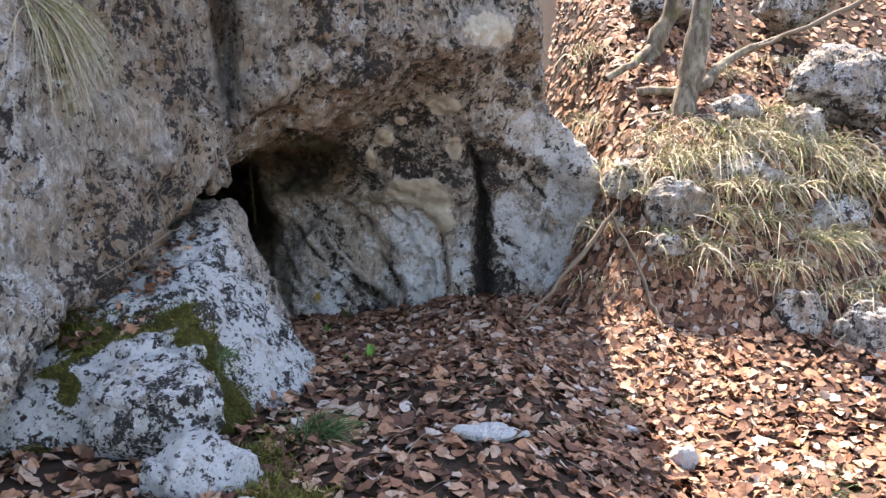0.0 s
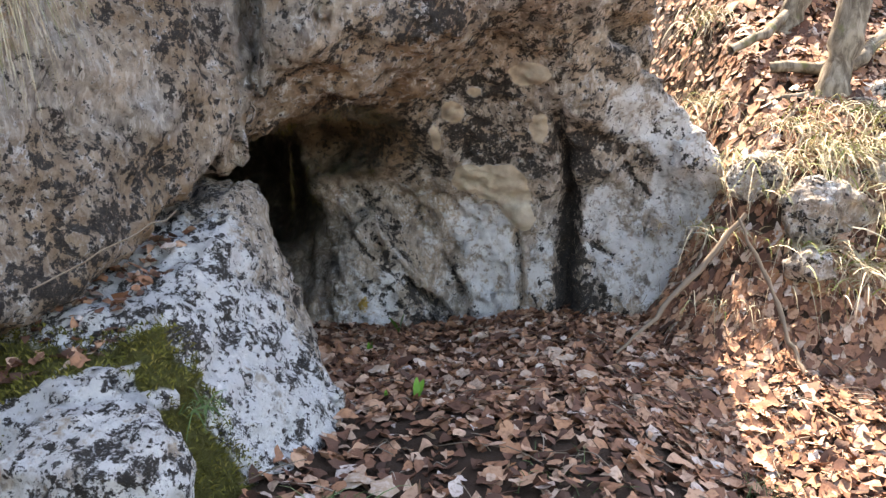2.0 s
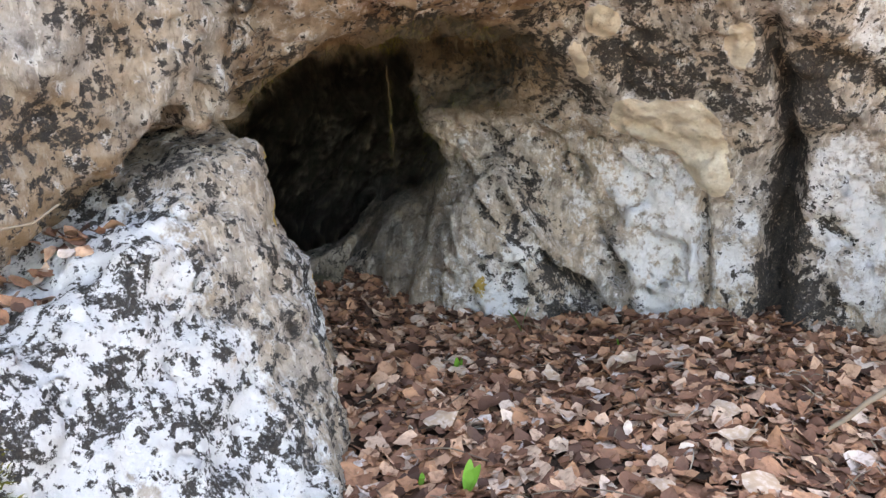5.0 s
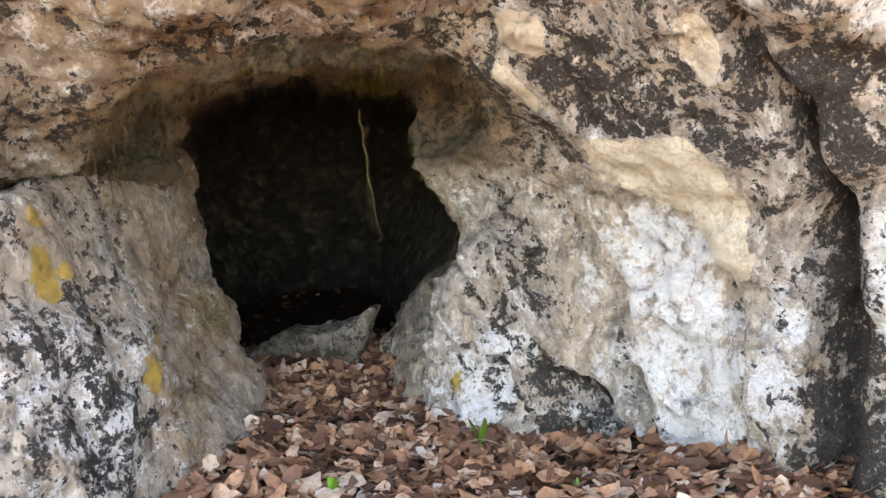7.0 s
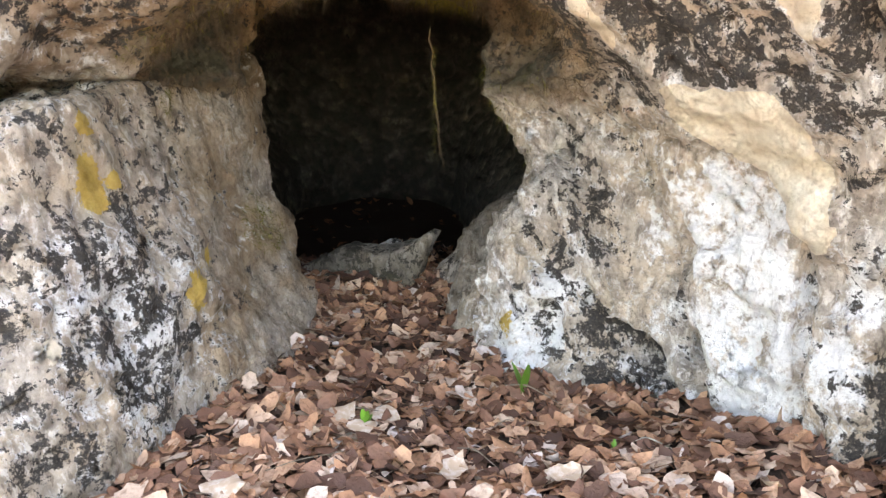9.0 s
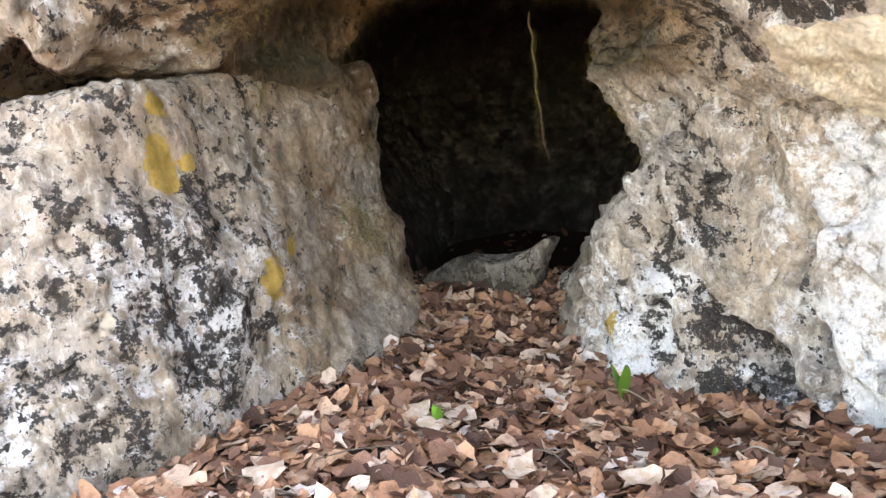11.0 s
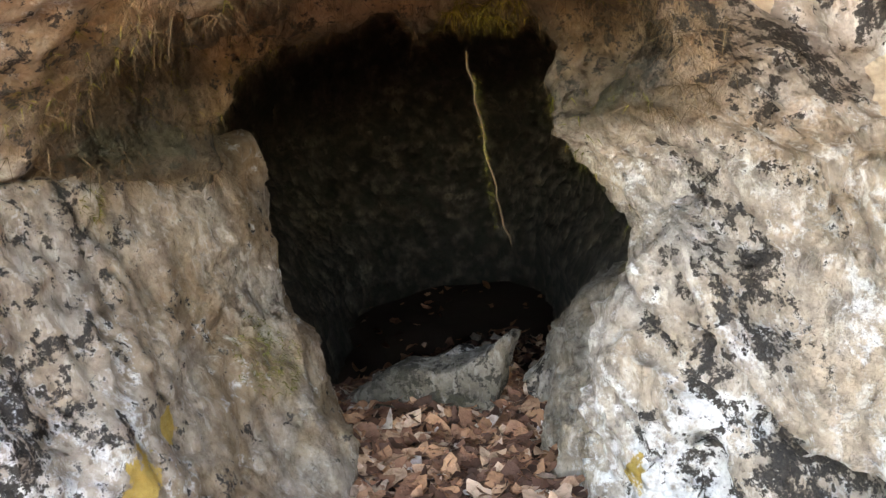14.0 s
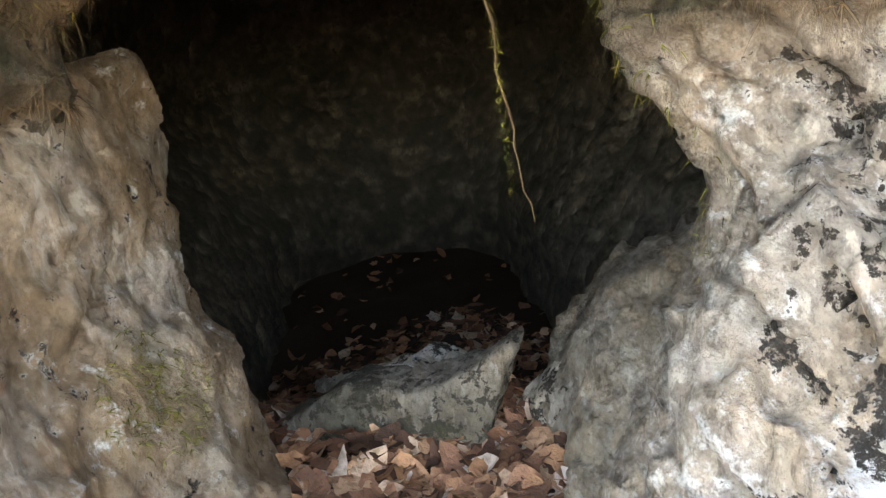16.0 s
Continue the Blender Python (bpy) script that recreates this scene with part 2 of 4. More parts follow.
def leaf_litter(kind):
    mat, tree, bsdf = material("dead_leaf_" + kind, 0.7)
    g = Graph(tree)
    r = g.random(kind)
    col = g.ramp(r, [(0.0, (0.055, 0.028, 0.02)), (0.25, (0.15, 0.07, 0.045)), (0.48, (0.28, 0.135, 0.08)), (0.66, (0.4, 0.2, 0.11)), (0.82, (0.46, 0.28, 0.185)), (0.94, (0.49, 0.35, 0.26)), (1.0, (0.52, 0.44, 0.39))])
    col = g.mix(g.math("MULTIPLY", g.step(g.noise(45, 4), 0.45, 0.7), 0.5), col, (0.09, 0.045, 0.025))
    tree.links.new(col, bsdf.inputs["Base Color"])
    tree.links.new(g.bump(g.noise(90, 3), 0.004), bsdf.inputs["Normal"])
    return mat


LEAF_ISLAND, LEAF_OBJECT = leaf_litter("island"), leaf_litter("object")


def blade_material(name, stops, roughness=0.6):
    mat, tree, bsdf = material(name, roughness)
    g = Graph(tree)
    col = g.ramp(g.random("island"), stops)
    col = g.mix(g.math("MULTIPLY", g.noise(30, 3), 0.4), col, (0.06, 0.05, 0.02))
    tree.links.new(col, bsdf.inputs["Base Color"])
    return mat


STRAW = blade_material("dry_grass", [(0.0, (0.25, 0.18, 0.1)), (0.3, (0.52, 0.44, 0.29)), (0.7, (0.74, 0.66, 0.5)), (0.85, (0.3, 0.33, 0.1)), (1.0, (0.14, 0.22, 0.05))])
GREEN = blade_material("green_grass", [(0.0, (0.04, 0.09, 0.03)), (0.5, (0.08, 0.15, 0.05)), (0.8, (0.16, 0.24, 0.1)), (1.0, (0.34, 0.33, 0.18))])
MOSS = blade_material("moss", [(0.0, (0.05, 0.05, 0.01)), (0.4, (0.13, 0.125, 0.02)), (0.75, (0.19, 0.18, 0.035)), (1.0, (0.27, 0.22, 0.06))], 0.9)
HAIR = blade_material("rootlets", [(0.0, (0.03, 0.02, 0.012)), (0.6, (0.09, 0.06, 0.035)), (1.0, (0.24, 0.17, 0.1))], 0.9)
TWIG = blade_material("twig_bark", [(0.0, (0.08, 0.055, 0.04)), (0.6, (0.22, 0.17, 0.13)), (1.0, (0.42, 0.36, 0.29))], 0.8)
LUSH = blade_material("lush_leaf", [(0.0, (0.06, 0.2, 0.02)), (1.0, (0.14, 0.34, 0.04))], 0.4)


def bark():
    mat, tree, bsdf = material("bark", 0.85)
    g = Graph(tree)
    n = g.noise(14, 6, 0.65, 0.5, g.stretch(1, 1, 0.35))
    col = g.mix(g.step(n, 0.35, 0.65), (0.09, 0.07, 0.05), (0.3, 0.26, 0.2))
    col = g.mix(g.step(g.noise(6, 4), 0.55, 0.7), col, (0.13, 0.13, 0.06))
    tree.links.new(col, bsdf.inputs["Base Color"])
    tree.links.new(g.bump(n, 0.01), bsdf.inputs["Normal"])
    return mat


BARK = bark()


# ---- the shapes of the place ----
def ground_z(x, y):
    """Height of the forest floor."""
    x, y = np.asarray(x, np.float32), np.asarray(y, np.float32)
    z = -0.24 + 0 * x
    z = z + 0.1 * sstep(3.5, 0.0, y)
    z = z - 0.3 * sstep(0.4, 1.6, x) * sstep(7.0, 5.6, y) * sstep(0.5, 3.0, y)
    z = z - 0.1 * sstep(6.6, 7.6, y) * sstep(0.2, -0.6, x)
    u = y - 6.85 - 0.15 * np.sin(1.7 * x)
    bank = 0.62 * sstep(0.0, 0.65, u) + 0.48 * sstep(0.5, 1.0, u) + 0.62 * np.clip(u - 0.8, 0, None)
    z = z + bank * sstep(0.9, 1.9, x)
    s = (-(x + 1.35) * 0.77 + (y - 7.55) * 0.64)
    z = z + (0.04 * sstep(0.2, 1.2, s) - 0.6 * sstep(1.35, 2.3, s)) * sstep(-0.3, -0.9, x)
    z = z - 0.05 * np.clip(x - 3, 0, None) - 0.12 * np.clip(-y, 0, None)
    q = np.stack([x.ravel(), y.ravel(), 0 * x.ravel()], 1)
    return z + (0.05 * vnoise(q, 1.3, 5) + 0.025 * vnoise(q, 4.1, 6)).reshape(x.shape)


CRACKS = [  # on the rock face: x0, z0, x1, z1, half width, depth
    (0.3, 1.34, 0.4, 0.82, 0.045, 0.2), (0.4, 0.82, 0.39, 0.3, 0.055, 0.22), (0.39, 0.3, 0.39, -0.35, 0.065, 0.24),
    (-0.18, 0.66, -0.01, 0.46, 0.014, 0.05), (-0.01, 0.46, 0.03, 0.02, 0.022, 0.09), (0.03, 0.02, 0.02, -0.3, 0.022, 0.08),
    (-1.38, 0.5, -1.26, 0.34, 0.016, 0.07), (-1.26, 0.34, -0.79, -0.04, 0.018, 0.1), (-0.79, -0.04, -0.5, -0.3, 0.024, 0.12),
    (-1.12, 0.36, -0.9, 0.12, 0.013, 0.06), (-0.9, 0.12, -0.66, -0.2, 0.014, 0.07), (-1.0, 0.02, -0.72, -0.34, 0.018, 0.09),
    (-0.62, 0.24, -0.43, -0.06, 0.024, 0.11), (-0.45, -0.04, -0.42, -0.1, 0.045, 0.16), (-0.4, -0.2, -0.36, -0.36, 0.03, 0.12),
    (-1.28, 0.58, -1.04, 0.75, 0.012, 0.07), (-1.04, 0.75, -0.8, 0.86, 0.008, 0.04), (-0.38, 1.02, -0.36, 1.2, 0.018, 0.08),
    (-0.9, 0.6, -0.62, 0.3, 0.01, 0.04), (0.75, 1.1, 1.0, 0.75, 0.02, 0.07), (0.6, 0.35, 0.85, 0.2, 0.02, 0.07)]


def strata(p):
    """Slanting layers of the lower rock face: 0 on their ribs, towards 1 in their grooves."""
    x, z = p[:, 0], p[:, 2]
    across, along = 0.77 * x + 0.64 * z, 0.64 * x - 0.77 * z
    q = np.stack([across * 2.6, 0.4 * p[:, 1], along * 0.55], 1)
    return (0.65 * np.abs(vnoise(q, 3.1, 71)) + 0.45 * np.abs(vnoise(q, 7.3, 72))) * sstep(0.0, -0.35, x) * sstep(0.95, 0.7, z)


def cracks(p, widen, flat=None):
    """Depth of the cracks of the rock face, or with flat the share of dirt in them."""
    near = (p[:, 0] > -1.8) & (p[:, 0] < 1.3) & (p[:, 1] > 6.9) & (p[:, 1] < 9.0) & (p[:, 2] < 1.7)
    found = np.zeros(len(p), np.float32)
    p = p[near]
    x, z = p[:, 0], p[:, 2]
    wobble, total = 0.03 * vnoise(p, 6, 8), np.zeros(len(p), np.float32)
    for x0, z0, x1, z1, hw, depth in CRACKS:
        dx, dz = x1 - x0, z1 - z0
        t = np.clip(((x - x0) * dx + (z - z0) * dz) / (dx * dx + dz * dz), 0, 1)
        dist = np.hypot(x - x0 - t * dx + wobble, z - z0 - t * dz)
        total = np.maximum(total, (flat or depth) * np.exp(-(dist / (1.1 * hw * widen)) ** 2))
    layers = strata(p)
    found[near] = total + (0.16 * layers if flat is None else 0.7 * flat * sstep(0.3, 0.55, layers))
    return found


def feet(p):
    """The folded foot of the rock face beside the hollow, and its inner wall."""
    near = (p[:, 0] > -3.2) & (p[:, 0] < 0.1) & (p[:, 1] > 7.3) & (p[:, 1] < 10.2) & (p[:, 2] < 1.1)
    found = np.ones(len(p), np.float32)
    p = p[near]
    tall = np.stack([p[:, 0] * 3, p[:, 1] * 3, p[:, 2] * 0.5], 1)
    front = ellipsoid(p, (-1.18, 8.42, -0.45), (0.58, 0.56, 1.12)) + 0.7 * cracks(p, 1.0)
    inner = ellipsoid(p, (-1.76, 8.72, -0.5), (1.0, 0.6, 0.72), -42)
    found[near] = smin(front, inner, 0.12) + 0.04 * vnoise(tall, 3.2, 31) + 0.014 * vnoise(tall, 7.0, 32)
    return found


def hood(p):
    """The arched recess over the mouth of the hollow."""
    return ellipsoid(p, (-1.66, 7.58, 1.1), (0.8, 0.66, 0.38), 50) + 0.05 * vnoise(p, 5, 44)


def cave(p):
    """The hollow, negative inside: a low squarish passage that widens inwards."""
    a, b = np.array((-1.3, 7.46, 0.3), np.float32), np.array((-5.7, 9.85, 0.2), np.float32)
    q = p - a
    t = np.clip((q @ (b - a)) / ((b - a) @ (b - a)), 0, 1)
    d = q - t[:, None] * (b - a)
    dz = d[:, 2]
    dh = np.hypot(d[:, 0], d[:, 1]) / (1 + 0.3 * np.clip(dz / 0.6, -1, 0.5))
    dv = np.abs(dz) / np.where(dz > 0, 1.32, 1.6)
    hollow = (dh ** 3 + dv ** 3) ** (1 / 3) - (0.52 + 0.75 * sstep(0.06, 0.42, t)) + 0.07 * vnoise(p, 2.6, 9) + 0.04 * vnoise(p, 6, 10)
    brow = ellipsoid(p, (-1.32, 8.48, 0.98), (0.44, 0.5, 0.6), 15) + 0.04 * vnoise(p, 5, 33)
    return smax(smax(hollow, -feet(p), 0.06), -brow, 0.08)


def cliff(p):
    x, y, z = p[:, 0], p[:, 1], p[:, 2]
    w = 0.07 * vnoise(p, 1.9, 1) + 0.05 * vnoise(p, 4.3, 2)
    # overhanging block beside the path
    face = plane(p, (-1.73, 4.9, 0), (0.963, -0.27, 0.03))
    zl = np.minimum(0.95 + 0.47 * (y - 5.7), 0.93)
    under = (zl + 0.75 * np.clip(face, -0.8, 0.5) - z) * 0.8
    alcove = plane(p, (-1.45, 5.8, 1.05), (0.3, 0.82, -0.48))
    left = smax(smax(face, under, 0.06), smin(alcove, 1.5 - z, 0.15), 0.08)
    # roof block over the hollow
    zc = 1.39 + 0.48 * (x + 0.95) - 0.23 * (y - 7.16)
    front = (6.0 + 0.72 * np.clip(x + 1.1, 0, None) - 0.05 * (z - 1.6) - y) * 0.8
    roof = smax((zc - z) * 0.88, front, 0.12)
    roof = smax(roof, (x - 1.1 + 0.12 * (z - 1.8)) * 0.9, 0.1)
    # the rock face with the hollow beside it
    yb = 8.22 - 0.75 * np.clip(z - 0.72, 0, 1.3) * (0.4 + 0.6 * sstep(1.2, 0.2, x))
    back = (yb - y) * 0.85
    back = back + cracks(p, 1.0)
    flake = sstep(0.03, -0.03, np.hypot((x + 0.24) / 1.0, (z - 0.05) / 1.6) - 0.24 + 0.05 * vnoise(p, 4, 14))
    back = back - 0.035 * flake
    back = smax(back, x - (1.7 - 0.3 * (z - 0.3)), 0.1)
    back = smax(back, (z - 1.5 - 0.75 * (1.15 - x)) * 0.8, 0.12)
    lintel = smax(smax(plane(p, (-1.65, 6.34, 1.0), (0.66, 0.7, -0.28)), 6.0 - y, 0.1), 0.92 + 0.06 * sstep(6.4, 7.0, y) + 0.03 * vnoise(p, 3, 35) - z, 0.07)
    layers = 0.03 * np.abs(vnoise(np.stack([x * 0.7, y * 0.7, z * 3.2], 1), 3.0, 36))
    inner = lintel + layers
    deep = smax(x + 2.3, 6.3 - y, 0.1)
    rock = smin(smin(smin(left, roof, 0.1), smin(back, inner, 0.12), 0.16), deep, 0.1) + w
    rock = rock + 0.035 * np.abs(vnoise(p, 3.3, 41)) + 0.03 * np.abs(vnoise(p, 7.1, 42))
    rock = smax(rock, -ellipsoid(p, (-1.36, 6.0, 2.25), (0.09, 0.45, 0.85), 10), 0.06)
    rock = smax(rock, -ellipsoid(p, (-1.63, 5.3, 1.2), (0.1, 0.035, 0.09)), 0.03)
    rock = smin(smax(smax(rock, -hood(p), 0.06), -cave(p), 0.08), feet(p) + w, 0.08)
    edge = np.maximum.reduce([z - 4.72, -7.9 - x, y - 12.3, 2.7 - y])
    return np.maximum(rock, edge)


def grain(p):
    return 0.03 * vnoise(p, 9, 3) + 0.02 * vnoise(p, 19, 4) + 0.011 * vnoise(p, 41, 5) + 0.03 * np.abs(vnoise(p, 11, 6)) - 0.01


def boulder(p):
    flank = plane(p, (-1.02, 5.45, 0.12), (0.85, -0.1, 0.5))
    pillar = plane(p, (-0.96, 6.133, 0.235), (0.66, 0.7, 0.3)) - 0.12 * sstep(0.05, -0.4, p[:, 2]) * sstep(6.3, 6.8, p[:, 1])
    side = plane(p, (-2.2, 7.42, 0.2), (0.3, 0.95, 0.1)) + 0.05 * vnoise(p, 5.0, 14)
    corner = plane(p, (-1.0, 6.0, 0.0), (0.85, 0.5, 0.1))
    pillar = smax(smax(pillar, side, 0.07), corner, 0.12)
    top = plane(p, (-1.15, 4.6, 0.40), (-0.2, -0.38, 0.92))
    end = plane(p, (-1.2, 4.5, 0.3), (0.15, -0.93, 0.3))
    back = plane(p, (-2.0, 7.6, 0.2), (0.0, 1.0, 0.0))
    body = smax(smax(smax(flank, pillar, 0.12), top, 0.1), smax(end, back, 0.1), 0.12)
    body = body + 0.05 * vnoise(p, 2.2, 11) + 0.035 * vnoise(p, 5.1, 12)
    return smax(body, p[:, 2] - 0.93 - 0.03 * vnoise(p, 4.0, 15), 0.05)


# ---- meshes of the rocks ----
def ball(v, centre, r):
    return np.exp(-(((v - np.array(centre)) / np.array(r)) ** 2).sum(1))


def blob(v, cx, cz, rx, rz, tilt=0.0, seed=50):
    """A patch on the rock face with a ragged outline: 1 inside, 0 outside."""
    c, s = math.cos(radians(tilt)), math.sin(radians(tilt))
    x, z = v[:, 0] - cx, v[:, 2] - cz
    d = np.hypot((x * c + z * s) / rx, (-x * s + z * c) / rz) + 0.13 * vnoise(v, 6.0, seed) + 0.12 * vnoise(v, 15.0, seed + 1)
    return sstep(1.12, 0.88, d)


def patches(v, rows):
    return np.maximum.reduce([blob(v, *row, seed=50 + 2 * k) for k, row in enumerate(rows)])


def marks_of(v):
    return {k: np.zeros(len(v)) for k in ("dark", "pale", "ochre", "brown", "moss", "orange", "damp")}


def cliff_marks(v):
    x, y, z = v[:, 0], v[:, 1], v[:, 2]
    n = fbm(v, 2.5, 3, 21)
    m = marks_of(v)
    face = sstep(7.3, 7.7, y) * sstep(-1.72, -1.5, x)
    left = sstep(6.3, 5.9, y) * sstep(-0.9, -1.2, x)
    upper = sstep(0.8, 1.0, z)
    column = np.exp(-((x - 0.46) / 0.12) ** 2) * sstep(1.35, 1.1, z)
    clean = patches(v, [(-0.33, 0.85, 0.17, 0.12), (-0.16, 0.83, 0.2, 0.16), (-0.02, 0.7, 0.14, 0.22, 12), (0.04, 0.55, 0.1, 0.09), (-0.6, 1.17, 0.045, 0.1), (-0.46, 1.36, 0.08, 0.07),
                        (0.16, 1.25, 0.07, 0.12), (0.1, 1.62, 0.15, 0.08), (-0.3, 1.5, 0.06, 0.03)]) * sstep(7.0, 7.3, y)
    white = patches(v, [(-0.3, 0.48, 0.28, 0.2), (-0.2, 0.15, 0.24, 0.36), (-0.14, -0.15, 0.18, 0.26), (-1.06, -0.14, 0.14, 0.3, -25), (0.2, 0.15, 0.1, 0.3), (0.72, 0.5, 0.22, 0.34), (0.95, 0.2, 0.3, 0.3), (0.9, 1.35, 0.3, 0.2), (1.3, 0.9, 0.3, 0.5)])
    black = patches(v, [(0.17, 0.78, 0.06, 0.24), (0.2, 0.38, 0.1, 0.11), (0.25, -0.05, 0.12, 0.22), (0.56, -0.12, 0.2, 0.24), (-0.92, 0.86, 0.22, 0.1, 20), (-0.62, 0.94, 0.16, 0.09, -20), (-0.78, 1.12, 0.14, 0.2), (-0.3, 1.16, 0.22, 0.16),
                        (0.05, 1.08, 0.16, 0.12), (0.6, 1.2, 0.2, 0.22), (-0.2, 1.55, 0.3, 0.12), (-0.45, 0.08, 0.07, 0.2, 30), (-0.96, -0.05, 0.04, 0.12, 30), (0.62, 0.95, 0.16, 0.1), (-1.1, 1.1, 0.14, 0.16)])
    m["dark"] = -0.03 + 0.05 * n + face * (0.03 * upper - 0.07 * (1 - upper) * sstep(0.2, 0.0, x) + 0.1 * column + 0.055 * black - 0.05 * white)
    m["dark"] += 0.04 * sstep(1.5, 1.8, z) * sstep(7.6, 7.3, y) * sstep(-1.2, -0.9, x) + left * (0.025 * sstep(4.3, 5.0, y) + 0.02 * n)
    wavy = sstep(-1.2, -1.3, x) * sstep(7.6, 7.75, y) * sstep(0.6, 0.4, z)
    m["dark"] -= 0.2 * wavy
    m["dark"] += face * cracks(v, 0.85, 0.17)
    m["pale"] = 0.03 * n + face * (0.095 * white + 0.02) + 0.05 * left * sstep(5.0, 4.3, y)
    m["ochre"] = 0.75 * clean
    m["ochre"] = np.maximum(m["ochre"], 0.75 * ball(v, (0.5, 7.1, 2.2), (0.34, 0.5, 0.2)))
    m["dark"] -= 0.25 * sstep(0.25, 0.45, m["ochre"])
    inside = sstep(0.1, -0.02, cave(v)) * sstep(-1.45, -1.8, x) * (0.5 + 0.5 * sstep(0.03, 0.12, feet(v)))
    front = sstep(5.95, 6.2, y) * sstep(7.7, 7.4, y) * sstep(0.1, -0.5, x) * sstep(0.85, 0.98, z)
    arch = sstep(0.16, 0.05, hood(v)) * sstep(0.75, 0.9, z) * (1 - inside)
    ledge = np.minimum(0.95 + 0.47 * (y - 5.7), 0.93)
    # brown stone and earth; the inside share helps paint the hollow's shade
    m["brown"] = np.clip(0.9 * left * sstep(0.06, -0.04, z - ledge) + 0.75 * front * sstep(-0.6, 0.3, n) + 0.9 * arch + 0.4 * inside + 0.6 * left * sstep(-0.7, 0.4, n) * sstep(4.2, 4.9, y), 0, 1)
    m["ochre"] += 0.42 * front * sstep(-0.8, -1.1, x) * (1 - arch) * sstep(0.0, 0.5, fbm(v, 4.0, 2, 61))
    # pale spots cut back inside and under the arch, for the painted shade
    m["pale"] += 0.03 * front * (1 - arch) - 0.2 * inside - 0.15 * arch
    m["dark"] += front * (1 - arch) * (0.07 * sstep(0.1, 0.5, fbm(v, 3.2, 2, 64)) - 0.01)
    # shade of the inner walls and arch, put into the colour
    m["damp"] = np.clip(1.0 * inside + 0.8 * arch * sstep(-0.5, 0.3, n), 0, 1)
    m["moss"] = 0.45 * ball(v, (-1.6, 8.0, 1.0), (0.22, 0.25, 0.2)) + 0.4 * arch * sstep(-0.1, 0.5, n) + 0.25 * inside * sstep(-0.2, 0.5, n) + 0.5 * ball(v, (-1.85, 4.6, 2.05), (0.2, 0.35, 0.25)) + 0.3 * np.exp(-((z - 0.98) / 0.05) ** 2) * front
    m["orange"] = face * 0.62 * ball(v, (-1.17, 8.15, -0.13), (0.08, 0.6, 0.1))
    return m


def boulder_marks(v):
    x, y, z = v[:, 0], v[:, 1], v[:, 2]
    n = fbm(v, 3.0, 3, 25)
    m = marks_of(v)
    front = sstep(6.0, 5.5, y)
    side = sstep(5.9, 6.2, y)
    smooth = sstep(6.6, 6.95, y + 0.12 * n)
    m["dark"] = 0.01 + 0.05 * n - side * 0.01 * (1 - smooth) - 0.1 * smooth
    m["pale"] = 0.2 * front + 0.06 * n + 0.06 * side * (1 - smooth) * sstep(0.75, 0.2, z) - 0.03 * smooth
    m["brown"] = 0.55 * smooth * sstep(-0.6, 0.2, n) + 0.2 * side
    m["moss"] = 0.75 * sstep(0.0, 0.5, n + 0.15) * sstep(5.0, 4.65, y) + 0.4 * ball(v, (-1.9, 6.85, 0.9), (0.12, 0.12, 0.1)) + 0.35 * ball(v, (-2.1, 7.3, 0.25), (0.1, 0.12, 0.12))
    m["orange"] = 0.7 * np.maximum.reduce([ball(v, c, r) for c, r in (
        ((-1.42, 6.36, 0.66), (0.14, 0.09, 0.15)), ((-1.46, 6.4, 0.86), (0.12, 0.1, 0.07)), ((-1.58, 6.52, 0.85), (0.08, 0.06, 0.06)), ((-1.5, 6.45, 0.65), (0.05, 0.04, 0.05)),
        ((-1.55, 6.69, 0.19), (0.16, 0.08, 0.15)), ((-1.68, 6.82, 0.26), (0.09, 0.05, 0.06)))])
    m["ochre"] = 0.8 * np.maximum(ball(v, (-1.0, 6.13, 0.235), (0.16, 0.08, 0.08)), 0.9 * ball(v, (-1.2, 6.15, 0.6), (0.07, 0.07, 0.05)))
    return m


def stone_marks(pale, moss, dark=0.02, damp=0.0):
    def f(v):
        m = marks_of(v)
        n = fbm(v, 4.0, 3, 29)
        m["dark"] = dark - 0.02 + 0.06 * n
        m["pale"] = 0.6 * np.full(len(v), pale) + 0.05 * n
        m["moss"] = moss * sstep(-0.3, 0.4, n)
        # damp grey look together with the hollow's dimness, painted on the stone
        m["damp"] = np.clip(damp + 0.4 * damp * n, 0, 1)
        return m
    return f


def rock_thing(name, f, lo, hi, cell, marks, label, category, kind="", subdivide=1, group="", rough=1.0):
    fine = lambda p: f(p) + rough * grain(p)
    v, q = surface(f, fine, lo, hi, cell, subdivide)
    return thing(name, mesh_of(name, v, q, LIME, True, marks(v)), label, category, group, kind)


